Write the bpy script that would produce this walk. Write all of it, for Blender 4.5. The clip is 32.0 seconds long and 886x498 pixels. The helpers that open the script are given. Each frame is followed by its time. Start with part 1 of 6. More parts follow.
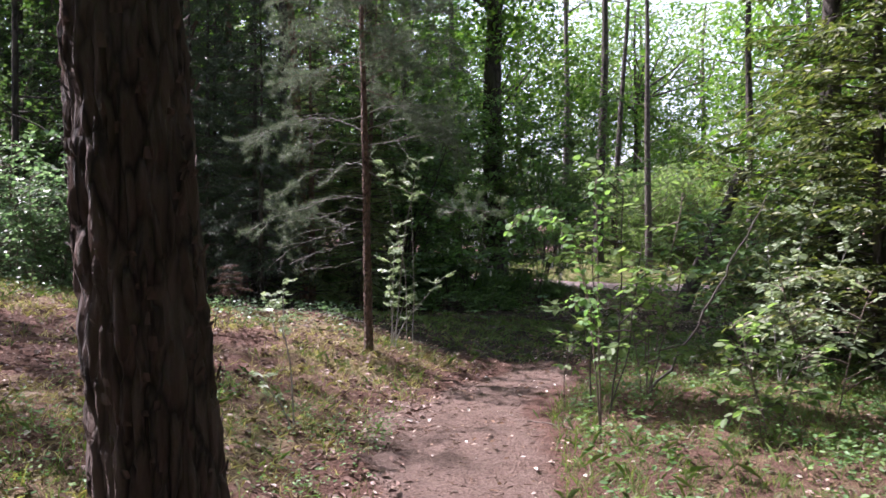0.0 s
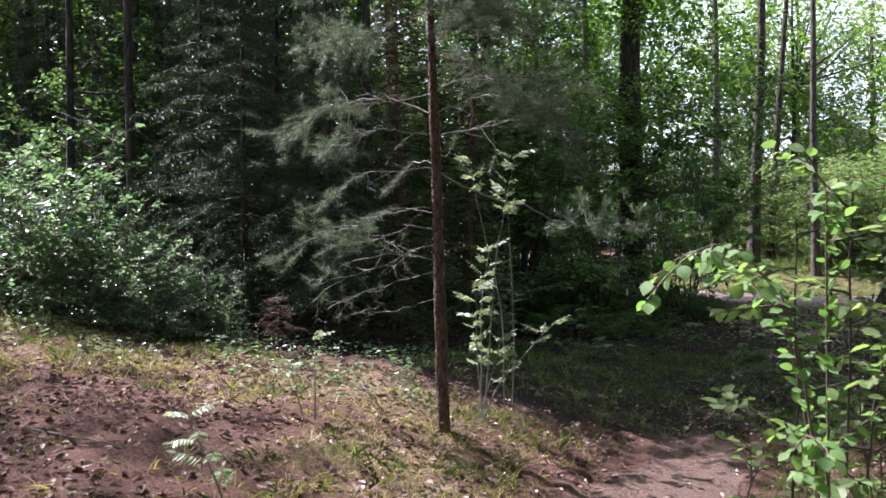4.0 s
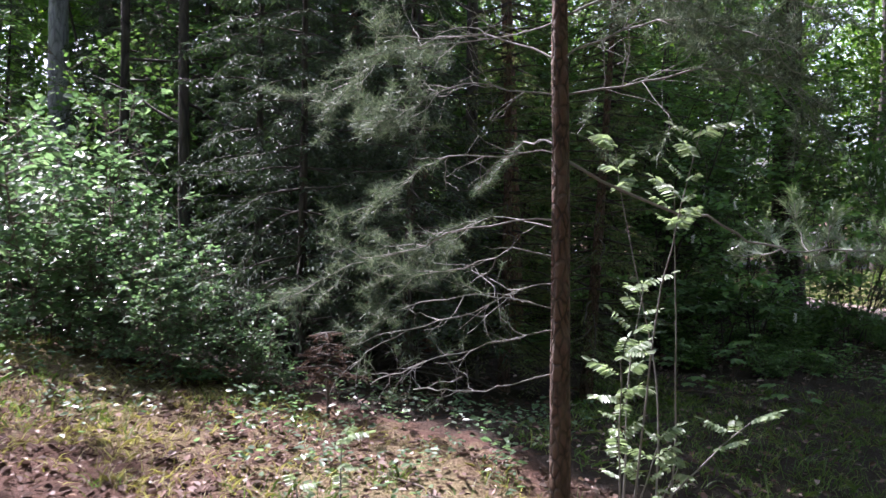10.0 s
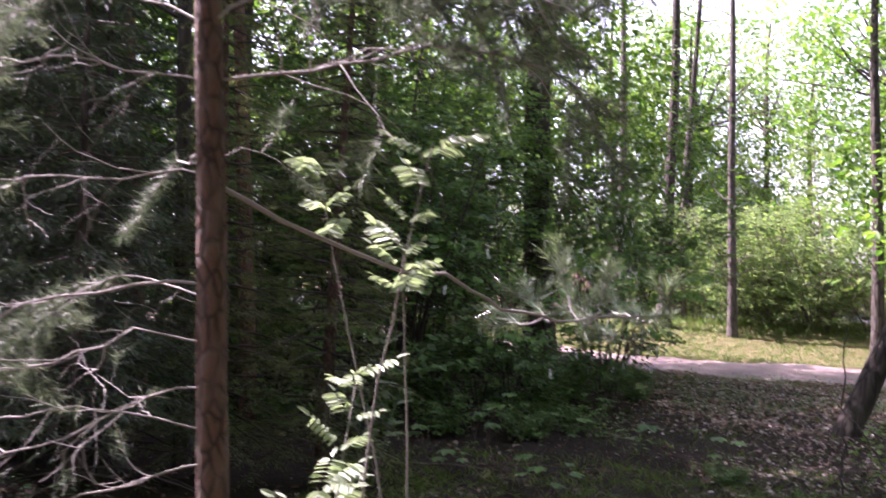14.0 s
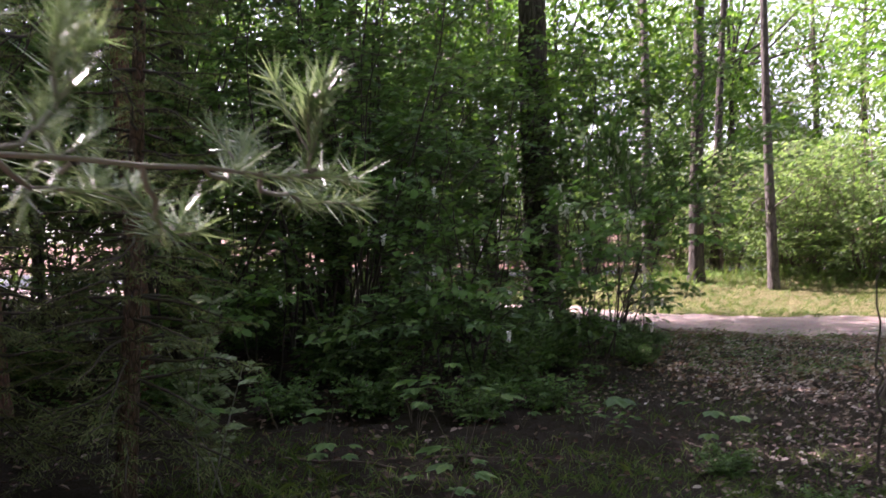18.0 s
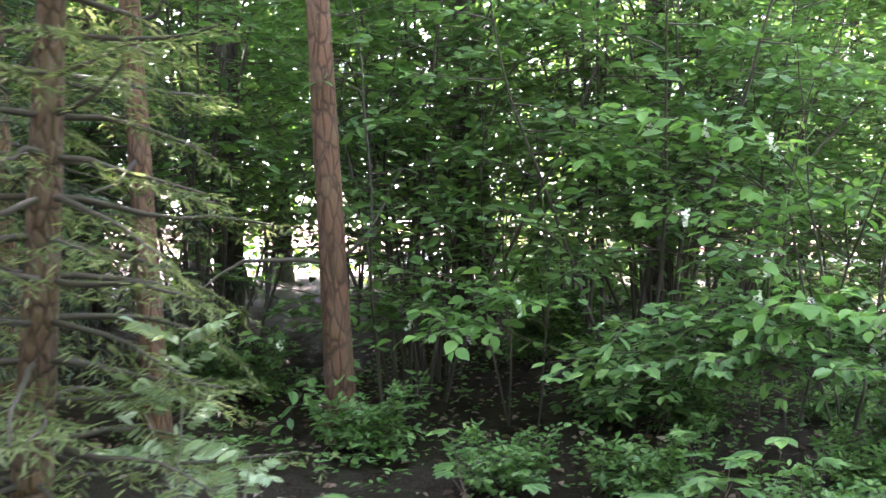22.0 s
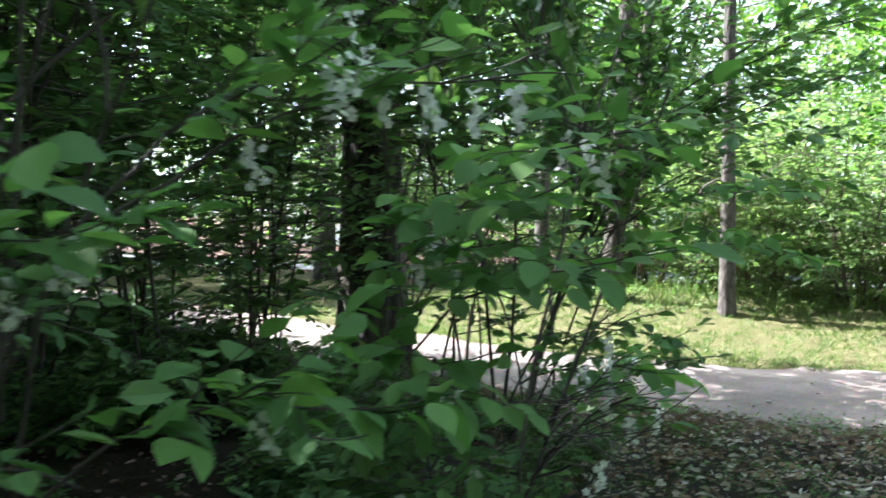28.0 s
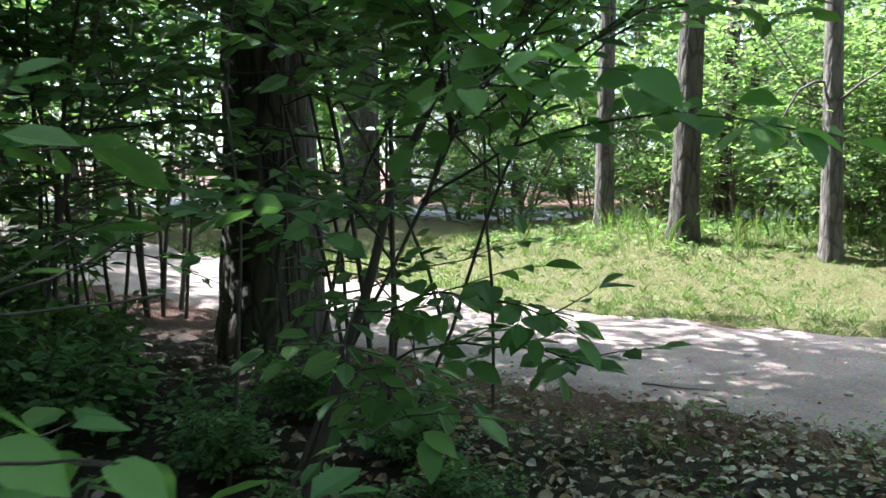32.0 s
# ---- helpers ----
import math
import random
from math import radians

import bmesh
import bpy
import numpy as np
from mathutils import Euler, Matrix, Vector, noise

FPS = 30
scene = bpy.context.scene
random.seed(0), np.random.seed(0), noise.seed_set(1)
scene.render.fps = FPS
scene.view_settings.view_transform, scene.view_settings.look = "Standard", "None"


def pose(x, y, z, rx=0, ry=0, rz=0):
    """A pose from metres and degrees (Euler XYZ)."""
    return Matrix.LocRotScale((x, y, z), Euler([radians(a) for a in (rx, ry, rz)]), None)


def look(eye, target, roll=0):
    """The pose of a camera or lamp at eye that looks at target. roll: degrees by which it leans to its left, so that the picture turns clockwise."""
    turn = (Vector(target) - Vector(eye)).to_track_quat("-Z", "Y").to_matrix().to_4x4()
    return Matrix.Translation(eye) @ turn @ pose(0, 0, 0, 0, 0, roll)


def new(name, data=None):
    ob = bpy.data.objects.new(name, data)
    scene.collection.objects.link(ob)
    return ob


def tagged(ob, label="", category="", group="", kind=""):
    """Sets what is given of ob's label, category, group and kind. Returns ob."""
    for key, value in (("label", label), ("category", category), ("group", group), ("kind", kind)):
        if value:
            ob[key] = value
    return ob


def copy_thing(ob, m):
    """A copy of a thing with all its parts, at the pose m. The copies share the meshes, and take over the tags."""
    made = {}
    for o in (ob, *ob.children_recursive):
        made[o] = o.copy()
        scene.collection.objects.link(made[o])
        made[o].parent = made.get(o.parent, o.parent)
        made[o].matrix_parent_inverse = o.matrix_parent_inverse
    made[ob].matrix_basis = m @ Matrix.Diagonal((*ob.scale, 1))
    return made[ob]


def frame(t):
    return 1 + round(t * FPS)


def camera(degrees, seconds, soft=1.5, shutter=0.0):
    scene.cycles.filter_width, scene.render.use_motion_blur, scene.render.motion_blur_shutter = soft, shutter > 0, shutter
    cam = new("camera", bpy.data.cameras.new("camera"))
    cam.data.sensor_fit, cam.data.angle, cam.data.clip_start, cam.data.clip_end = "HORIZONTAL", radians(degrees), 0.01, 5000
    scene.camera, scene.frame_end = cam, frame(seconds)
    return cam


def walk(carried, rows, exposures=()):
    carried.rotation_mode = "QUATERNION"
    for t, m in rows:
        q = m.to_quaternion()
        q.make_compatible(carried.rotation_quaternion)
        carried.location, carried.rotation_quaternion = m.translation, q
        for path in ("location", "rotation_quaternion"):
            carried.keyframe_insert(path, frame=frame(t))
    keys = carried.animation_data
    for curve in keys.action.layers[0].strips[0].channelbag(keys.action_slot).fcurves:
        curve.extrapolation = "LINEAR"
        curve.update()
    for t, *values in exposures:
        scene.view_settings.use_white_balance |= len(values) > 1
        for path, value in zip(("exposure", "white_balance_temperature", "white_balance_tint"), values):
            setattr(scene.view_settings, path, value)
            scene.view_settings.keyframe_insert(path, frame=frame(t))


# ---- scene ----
# A walk along a woodland trail past a young pine and a bird cherry thicket to a gravel track.
cam = camera(52.0, 32.0, soft=1.5, shutter=0.5)
PATH = [
    (0, (-0.03, 0.069, 1.501), (-0.019, 2.068, 1.445), 0.2),
    (0.5, (-0.011, 0.337, 1.526), (-0.054, 2.335, 1.431), 0.2),
    (1, (0.012, 0.681, 1.547), (-0.076, 2.676, 1.426), 0.4),
    (1.5, (0.039, 1.022, 1.578), (-0.092, 3.013, 1.433), 0.3),
    (2, (0.121, 1.389, 1.576), (-0.06, 3.376, 1.434), 0.2),
    (2.5, (0.161, 1.802, 1.574), (-0.061, 3.787, 1.456), 0.1),
    (4.5, (0.195, 2.889, 1.729), (-0.128, 4.862, 1.674), -0.5),
    (5, (0.214, 3.091, 1.787), (-0.163, 5.054, 1.736), -0.6),
    (5.5, (0.21, 3.308, 1.813), (-0.253, 5.254, 1.777), -0.6),
    (6, (0.161, 3.424, 1.805), (-0.363, 5.354, 1.786), -0.6),
    (6.5, (0.171, 3.488, 1.761), (-0.383, 5.41, 1.756), -0.5),
    (7, (0.183, 3.541, 1.711), (-0.372, 5.463, 1.703), 0.1),
    (7.5, (0.195, 3.756, 1.723), (-0.386, 5.669, 1.664), -0.0),
    (8, (0.129, 3.992, 1.742), (-0.465, 5.899, 1.638), 0.1),
    (8.5, (0.013, 4.253, 1.729), (-0.583, 6.158, 1.602), 0.5),
    (9, (-0.058, 4.498, 1.717), (-0.65, 6.404, 1.589), 0.7),
    (9.5, (-0.112, 4.757, 1.764), (-0.69, 6.668, 1.651), 0.8),
    (10, (-0.196, 4.992, 1.782), (-0.737, 6.916, 1.696), 1.1),
    (10.5, (-0.287, 5.243, 1.814), (-0.777, 7.18, 1.717), 1.2),
    (11, (-0.328, 5.435, 1.834), (-0.772, 7.379, 1.677), 0.9),
    (11.5, (-0.35, 5.583, 1.855), (-0.746, 7.539, 1.712), 0.9),
    (12, (-0.397, 5.773, 1.83), (-0.74, 7.742, 1.756), 1.1),
    (12.5, (-0.443, 5.931, 1.845), (-0.713, 7.913, 1.835), 1.4),
    (13, (-0.406, 6.061, 1.836), (-0.588, 8.052, 1.893), 1.3),
    (13.5, (-0.259, 6.181, 1.823), (-0.372, 8.176, 1.901), 1.4),
    (14, (-0.136, 6.27, 1.815), (-0.166, 8.269, 1.841), 1.3),
    (14.5, (-0.036, 6.431, 1.793), (0.006, 8.43, 1.759), 0.8),
    (15, (0.091, 6.525, 1.749), (0.145, 8.524, 1.711), 0.1),
    (15.5, (0.221, 6.673, 1.697), (0.25, 8.673, 1.717), -0.3),
    (17.5, (0.872, 7.901, 1.587), (0.782, 9.899, 1.603), -1.1),
    (18, (0.939, 8.286, 1.535), (0.789, 10.279, 1.498), -1.4),
    (18.5, (1.002, 8.616, 1.532), (0.778, 10.599, 1.417), -1.8),
    (19, (1.006, 9.047, 1.52), (0.699, 11.013, 1.336), -1.9),
    (19.5, (1.011, 9.516, 1.528), (0.61, 11.462, 1.3), -1.8),
    (20, (1.054, 9.902, 1.53), (0.56, 11.829, 1.325), -1.5),
    (20.5, (1.036, 10.36, 1.524), (0.446, 12.265, 1.364), -1.2),
    (21, (0.995, 10.74, 1.505), (0.323, 12.62, 1.386), -1.1),
    (21.5, (1.032, 11.065, 1.434), (0.234, 12.897, 1.365), -1.2),
    (22, (1.05, 11.295, 1.482), (0.1, 13.053, 1.42), -0.9),
    (22.5, (1.137, 11.656, 1.502), (0.28, 13.462, 1.449), -0.8),
    (23, (1.183, 12.097, 1.425), (0.611, 14.013, 1.407), -1.0),
    (23.5, (1.163, 12.557, 1.414), (0.846, 14.532, 1.421), -0.9),
    (24, (1.131, 12.926, 1.369), (0.975, 14.92, 1.362), -0.7),
    (24.5, (1.171, 13.277, 1.354), (1.066, 15.272, 1.272), -1.2),
    (26.5, (1.087, 14.58, 1.389), (1.06, 16.57, 1.188), 0.1),
    (27, (1.108, 14.873, 1.403), (1.124, 16.865, 1.227), 0.2),
    (27.5, (1.314, 15.168, 1.429), (1.379, 17.163, 1.305), 1.0),
    (28, (1.573, 15.366, 1.434), (1.701, 17.361, 1.37), 1.3),
    (28.5, (1.748, 15.623, 1.413), (1.957, 17.611, 1.361), 1.5),
    (29, (1.878, 15.842, 1.416), (2.112, 17.827, 1.361), 1.4),
    (29.5, (2.241, 16.087, 1.345), (2.398, 18.081, 1.337), 0.5),
    (30, (2.523, 16.485, 1.315), (2.575, 18.484, 1.335), 0.3),
    (30.5, (2.742, 16.872, 1.318), (2.665, 18.87, 1.355), 0.5),
    (31, (2.934, 17.224, 1.264), (2.79, 19.219, 1.232), 0.5),
    (31.5, (3.104, 17.592, 1.229), (2.937, 19.582, 1.085), 0.2),
    (32, (3.17, 17.898, 1.213), (2.991, 19.884, 1.025), 0.0),
]
walk(cam, [(t, look(eye, target, roll)) for t, eye, target, roll in PATH],
     exposures=[(0.0, 1.9, 5850, 32), (2.3, 1.9, 5750, 24), (5.0, 1.95, 5800, 34), (8.0, 2.05, 5750, 29), (10.0, 2.1, 5650, 30), (11.0, 2.1, 5800, 38), (13.0, 2.45, 5850, 46), (14.0, 2.65, 6000, 52), (15.5, 2.4, 6100, 50), (18.0, 2.55, 6250, 42), (19.3, 3.85, 6050, 24), (20.2, 4.65, 5950, 17), (21.0, 4.8, 5950, 20), (22.0, 5.2, 5950, 30), (23.0, 4.8, 5950, 26), (24.0, 4.4, 6050, 8), (27.0, 3.8, 5650, 12), (28.0, 3.1, 5550, 11), (29.0, 2.6, 5500, 23), (30.0, 2.55, 5600, 24), (31.0, 2.45, 5650, 22), (32.0, 2.85, 5500, 10)])

# world and sun
SUN_AZ, SUN_EL = -64.0, 51.0
world = bpy.data.worlds.new("sky")
scene.world = world
world.use_nodes = True
wn = world.node_tree
sky = wn.nodes.new("ShaderNodeTexSky")
sky.sky_type, sky.sun_disc = "NISHITA", False
sky.sun_elevation, sky.sun_rotation = radians(SUN_EL), radians(SUN_AZ)
sky.air_density, sky.dust_density = 1.0, 2.0
wn.nodes["Background"].inputs["Strength"].default_value = 0.1
haze = wn.nodes.new("ShaderNodeHueSaturation")
haze.inputs["Saturation"].default_value, haze.inputs["Value"].default_value = 0.45, 1.2
wn.links.new(sky.outputs[0], haze.inputs["Color"])
wn.links.new(haze.outputs[0], wn.nodes["Background"].inputs["Color"])
sun = new("sun", bpy.data.lights.new("sun", "SUN"))
sun.data.energy, sun.data.angle, sun.data.color = 5.0, radians(0.5), (1.0, 0.93, 0.82)
sd = Vector((math.sin(radians(SUN_AZ)) * math.cos(radians(SUN_EL)), math.cos(radians(SUN_AZ)) * math.cos(radians(SUN_EL)), math.sin(radians(SUN_EL))))
SUN_WAY = np.array(sd)
sun.matrix_basis = look(sd * 60, (0, 0, 0))

# ---- materials ----
def mat_new(name):
    m = bpy.data.materials.new(name)
    m.use_nodes = True
    nt = m.node_tree
    return m, nt, nt.nodes["Principled BSDF"], nt.nodes["Material Output"]


def nd(nt, kind, **sets):
    n = nt.nodes.new(kind)
    for k, v in sets.items():
        if k in n.inputs:
            n.inputs[k].default_value = v
    return n


def ramp(nt, fac, stops):
    r = nt.nodes.new("ShaderNodeValToRGB")
    el = r.color_ramp.elements
    while len(el) < len(stops):
        el.new(0.5)
    for e, (p, c) in zip(el, stops):
        e.position, e.color = p, (*c, 1)
    nt.links.new(fac, r.inputs[0])
    return r.outputs[0]


def mixc(nt, fac, a, b, mode="MIX"):
    m = nt.nodes.new("ShaderNodeMix")
    m.data_type, m.blend_type = "RGBA", mode
    for s, v in ((m.inputs[0], fac), (m.inputs[6], a), (m.inputs[7], b)):
        if isinstance(v, (int, float)):
            s.default_value = v
        elif isinstance(v, tuple):
            s.default_value = (*v, 1)
        else:
            nt.links.new(v, s)
    return m.outputs[2]


def noise_fac(nt, scale, detail=4.0, rough=0.6, coords=None):
    n = nd(nt, "ShaderNodeTexNoise", Scale=scale, Detail=detail, Roughness=rough)
    if coords is not None:
        nt.links.new(coords, n.inputs["Vector"])
    return n.outputs["Fac"]


def obj_coords(nt, scale=(1, 1, 1)):
    tc = nt.nodes.new("ShaderNodeTexCoord")
    mp = nt.nodes.new("ShaderNodeMapping")
    mp.inputs["Scale"].default_value = scale
    nt.links.new(tc.outputs["Object"], mp.inputs["Vector"])
    return mp.outputs[0]


def bump(nt, bsdf, height, strength=0.5, distance=0.02):
    b = nt.nodes.new("ShaderNodeBump")
    b.inputs["Strength"].default_value, b.inputs["Distance"].default_value = strength, distance
    nt.links.new(height, b.inputs["Height"])
    nt.links.new(b.outputs[0], bsdf.inputs["Normal"])


def leaf_mat(name, dark, mid, light, trans=0.45, rough=0.45, spec=0.5, through_tint=(1.25, 1.5, 0.55)):
    """Leaf: each one its own tint, a glossy upper skin and light let through."""
    m, nt, p, out = mat_new(name)
    geo = nt.nodes.new("ShaderNodeNewGeometry")
    col = ramp(nt, geo.outputs["Random Per Island"], [(0.0, dark), (0.55, mid), (1.0, light)])
    blotch = noise_fac(nt, 35.0, 3.0)
    col = mixc(nt, 0.35, col, ramp(nt, blotch, [(0.3, (0.5, 0.5, 0.5)), (0.7, (1.25, 1.2, 1.1))]), "MULTIPLY")
    nt.links.new(col, p.inputs["Base Color"])
    p.inputs["Roughness"].default_value = rough
    p.inputs["Specular IOR Level"].default_value = spec
    tr = nt.nodes.new("ShaderNodeBsdfTranslucent")
    warm = mixc(nt, 1.0, col, through_tint, "MULTIPLY")
    nt.links.new(warm, tr.inputs["Color"])
    ms = nt.nodes.new("ShaderNodeMixShader")
    ms.inputs[0].default_value = trans
    nt.links.new(p.outputs[0], ms.inputs[1])
    nt.links.new(tr.outputs[0], ms.inputs[2])
    nt.links.new(ms.outputs[0], out.inputs["Surface"])
    return m


def bark_mat(name, deep, face, tint, sz=(9, 9, 2.2), rough=0.9, strength=0.9):
    """Bark: upright furrows and flaky plates."""
    m, nt, p, out = mat_new(name)
    co = obj_coords(nt, sz)
    warp = nt.nodes.new("ShaderNodeTexNoise")
    warp.inputs["Scale"].default_value = 1.6
    nt.links.new(co, warp.inputs["Vector"])
    mv = mixc(nt, 0.25, co, warp.outputs["Color"])
    v = nt.nodes.new("ShaderNodeTexVoronoi")
    v.feature = "DISTANCE_TO_EDGE"
    v.inputs["Scale"].default_value = 1.8
    nt.links.new(mv, v.inputs["Vector"])
    fine = noise_fac(nt, 14.0, 6.0, 0.7, co)
    big = noise_fac(nt, 0.8, 2.0, 0.5, co)
    c = ramp(nt, v.outputs["Distance"], [(0.0, deep), (0.16, face)])
    c = mixc(nt, 0.6, c, ramp(nt, fine, [(0.25, (0.55, 0.55, 0.55)), (0.75, (1.35, 1.35, 1.35))]), "MULTIPLY")
    c = mixc(nt, ramp(nt, big, [(0.45, (0, 0, 0)), (0.7, (0.7, 0.7, 0.7))]), c, tint)
    nt.links.new(c, p.inputs["Base Color"])
    p.inputs["Roughness"].default_value = rough
    h = mixc(nt, 0.35, ramp(nt, v.outputs["Distance"], [(0.0, (0, 0, 0)), (0.25, (1, 1, 1))]), fine)
    bump(nt, p, h, strength, 0.03)
    return m


def plain_mat(name, a, b, scale=20.0, rough=0.85, strength=0.3):
    m, nt, p, out = mat_new(name)
    f = noise_fac(nt, scale, 5.0, 0.65, obj_coords(nt))
    g = noise_fac(nt, scale * 0.12, 3.0, 0.5, obj_coords(nt))
    c = mixc(nt, g, ramp(nt, f, [(0.3, a), (0.7, b)]), ramp(nt, f, [(0.3, b), (0.75, a)]))
    nt.links.new(c, p.inputs["Base Color"])
    p.inputs["Roughness"].default_value = rough
    bump(nt, p, f, strength, 0.01)
    return m


def island_mat(name, stops, rough=0.85, trans=0.0):
    """Loose pieces, each with a colour of its own."""
    m, nt, p, out = mat_new(name)
    geo = nt.nodes.new("ShaderNodeNewGeometry")
    c = ramp(nt, geo.outputs["Random Per Island"], stops)
    c = mixc(nt, 0.4, c, ramp(nt, noise_fac(nt, 90.0, 3.0), [(0.3, (0.6, 0.6, 0.6)), (0.7, (1.3, 1.3, 1.3))]), "MULTIPLY")
    nt.links.new(c, p.inputs["Base Color"])
    p.inputs["Roughness"].default_value = max(rough, 0.75)
    p.inputs["Specular IOR Level"].default_value = 0.2
    if trans:
        tr = nt.nodes.new("ShaderNodeBsdfTranslucent")
        nt.links.new(c, tr.inputs["Color"])
        ms = nt.nodes.new("ShaderNodeMixShader")
        ms.inputs[0].default_value = trans
        nt.links.new(p.outputs[0], ms.inputs[1])
        nt.links.new(tr.outputs[0], ms.inputs[2])
        nt.links.new(ms.outputs[0], out.inputs["Surface"])
    return m


LEAF_CHERRY = leaf_mat("bird_cherry_leaf", (0.068, 0.14, 0.055), (0.1, 0.19, 0.07), (0.16, 0.26, 0.09), 0.4, 0.5, 0.3, (1.3, 1.4, 0.7))
LEAF_LIGHT = leaf_mat("light_leaf", (0.095, 0.155, 0.06), (0.14, 0.215, 0.08), (0.225, 0.295, 0.12), 0.58, 0.5, 0.35, (1.2, 1.35, 0.75))
LEAF_BLUE = leaf_mat("raspberry_leaf", (0.075, 0.135, 0.072), (0.125, 0.195, 0.115), (0.21, 0.29, 0.18), 0.54, 0.36, 0.6, (1.1, 1.3, 0.8))
LEAF_ROWAN = leaf_mat("rowan_leaf", (0.17, 0.23, 0.14), (0.25, 0.32, 0.21), (0.36, 0.42, 0.3), 0.42, 0.36, 0.6, (1.15, 1.25, 0.8))
LEAF_CANOPY = leaf_mat("canopy_leaf", (0.05, 0.12, 0.025), (0.09, 0.17, 0.035), (0.15, 0.23, 0.045), 0.5, 0.5)
NEEDLE_PINE = leaf_mat("pine_needle", (0.05, 0.078, 0.05), (0.09, 0.125, 0.085), (0.21, 0.245, 0.17), 0.35, 0.5, 0.3, (1.0, 1.05, 0.8))
NEEDLE_DARK = leaf_mat("spruce_needle", (0.03, 0.052, 0.03), (0.045, 0.075, 0.04), (0.07, 0.1, 0.05), 0.25, 0.5, 0.5, (1.0, 1.1, 0.7))
NEEDLE_FRESH = leaf_mat("fresh_pine_needle", (0.09, 0.14, 0.08), (0.15, 0.21, 0.13), (0.3, 0.36, 0.25), 0.3, 0.3, 0.6, (1.1, 1.2, 0.7))
NEEDLE_OLIVE = leaf_mat("olive_spruce_needle", (0.1, 0.13, 0.065), (0.15, 0.185, 0.09), (0.24, 0.26, 0.13), 0.5, 0.5, 0.3, (1.1, 1.15, 0.7))
NEEDLE_JUNIPER = leaf_mat("juniper_needle", (0.045, 0.068, 0.028), (0.085, 0.11, 0.042), (0.2, 0.21, 0.08), 0.35, 0.5)
GRASS = leaf_mat("grass_blade", (0.06, 0.11, 0.03), (0.095, 0.155, 0.04), (0.2, 0.225, 0.085), 0.4, 0.5)
DRY_GRASS = leaf_mat("dry_grass", (0.15, 0.12, 0.06), (0.29, 0.24, 0.125), (0.48, 0.42, 0.26), 0.35, 0.6)
BARK_PINE = bark_mat("pine_bark", (0.01, 0.007, 0.006), (0.075, 0.05, 0.041), (0.13, 0.095, 0.08), (15, 15, 3.6), 0.9, 1.0)
BARK_YOUNG = bark_mat("young_pine_bark", (0.04, 0.024, 0.017), (0.15, 0.085, 0.058), (0.19, 0.135, 0.105), (26, 26, 12), 0.85, 0.9)
BARK_ORANGE = bark_mat("orange_pine_bark", (0.045, 0.021, 0.014), (0.15, 0.07, 0.045), (0.135, 0.082, 0.06), (14, 14, 5), 0.85, 0.6)
BARK_DARK = bark_mat("dark_bark", (0.012, 0.01, 0.008), (0.06, 0.048, 0.038), (0.08, 0.07, 0.055), (8, 8, 2.2), 0.95, 1.0)
BARK_PALE = bark_mat("pale_grey_bark", (0.1, 0.1, 0.105), (0.23, 0.23, 0.24), (0.3, 0.3, 0.31), (10, 10, 3.0), 0.9, 0.6)
BARK_GREY = bark_mat("grey_bark", (0.032, 0.026, 0.022), (0.085, 0.072, 0.062), (0.12, 0.104, 0.09), (10, 10, 3.0), 0.9, 0.6)
TWIG = plain_mat("twig_bark", (0.07, 0.05, 0.04), (0.14, 0.11, 0.085), 30.0)
TWIG_DARK = plain_mat("dark_stem_bark", (0.03, 0.024, 0.02), (0.075, 0.06, 0.05), 30.0)
TWIG_GREY = plain_mat("dead_twig", (0.12, 0.11, 0.1), (0.29, 0.275, 0.255), 30.0)
PETAL = island_mat("white_petal", [(0.0, (0.72, 0.72, 0.68)), (1.0, (0.85, 0.85, 0.82))], 0.6, 0.3)
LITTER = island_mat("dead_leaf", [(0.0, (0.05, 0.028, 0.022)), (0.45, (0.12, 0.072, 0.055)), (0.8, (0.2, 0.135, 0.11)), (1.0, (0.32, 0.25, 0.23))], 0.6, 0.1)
PATH_LITTER = island_mat("path_leaf", [(0.0, (0.1, 0.066, 0.056)), (0.45, (0.23, 0.165, 0.14)), (0.8, (0.36, 0.285, 0.25)), (1.0, (0.5, 0.44, 0.41))], 0.6, 0.1)
PALE_LITTER = island_mat("bleached_leaf", [(0.0, (0.12, 0.065, 0.04)), (0.4, (0.28, 0.18, 0.12)), (0.75, (0.42, 0.33, 0.27)), (1.0, (0.58, 0.52, 0.48))], 0.5, 0.15)
CONE = island_mat("cone_and_twig_bits", [(0.0, (0.04, 0.025, 0.018)), (1.0, (0.16, 0.1, 0.065))], 0.9)
STONE = plain_mat("pebble", (0.2, 0.18, 0.17), (0.38, 0.35, 0.33), 25.0)


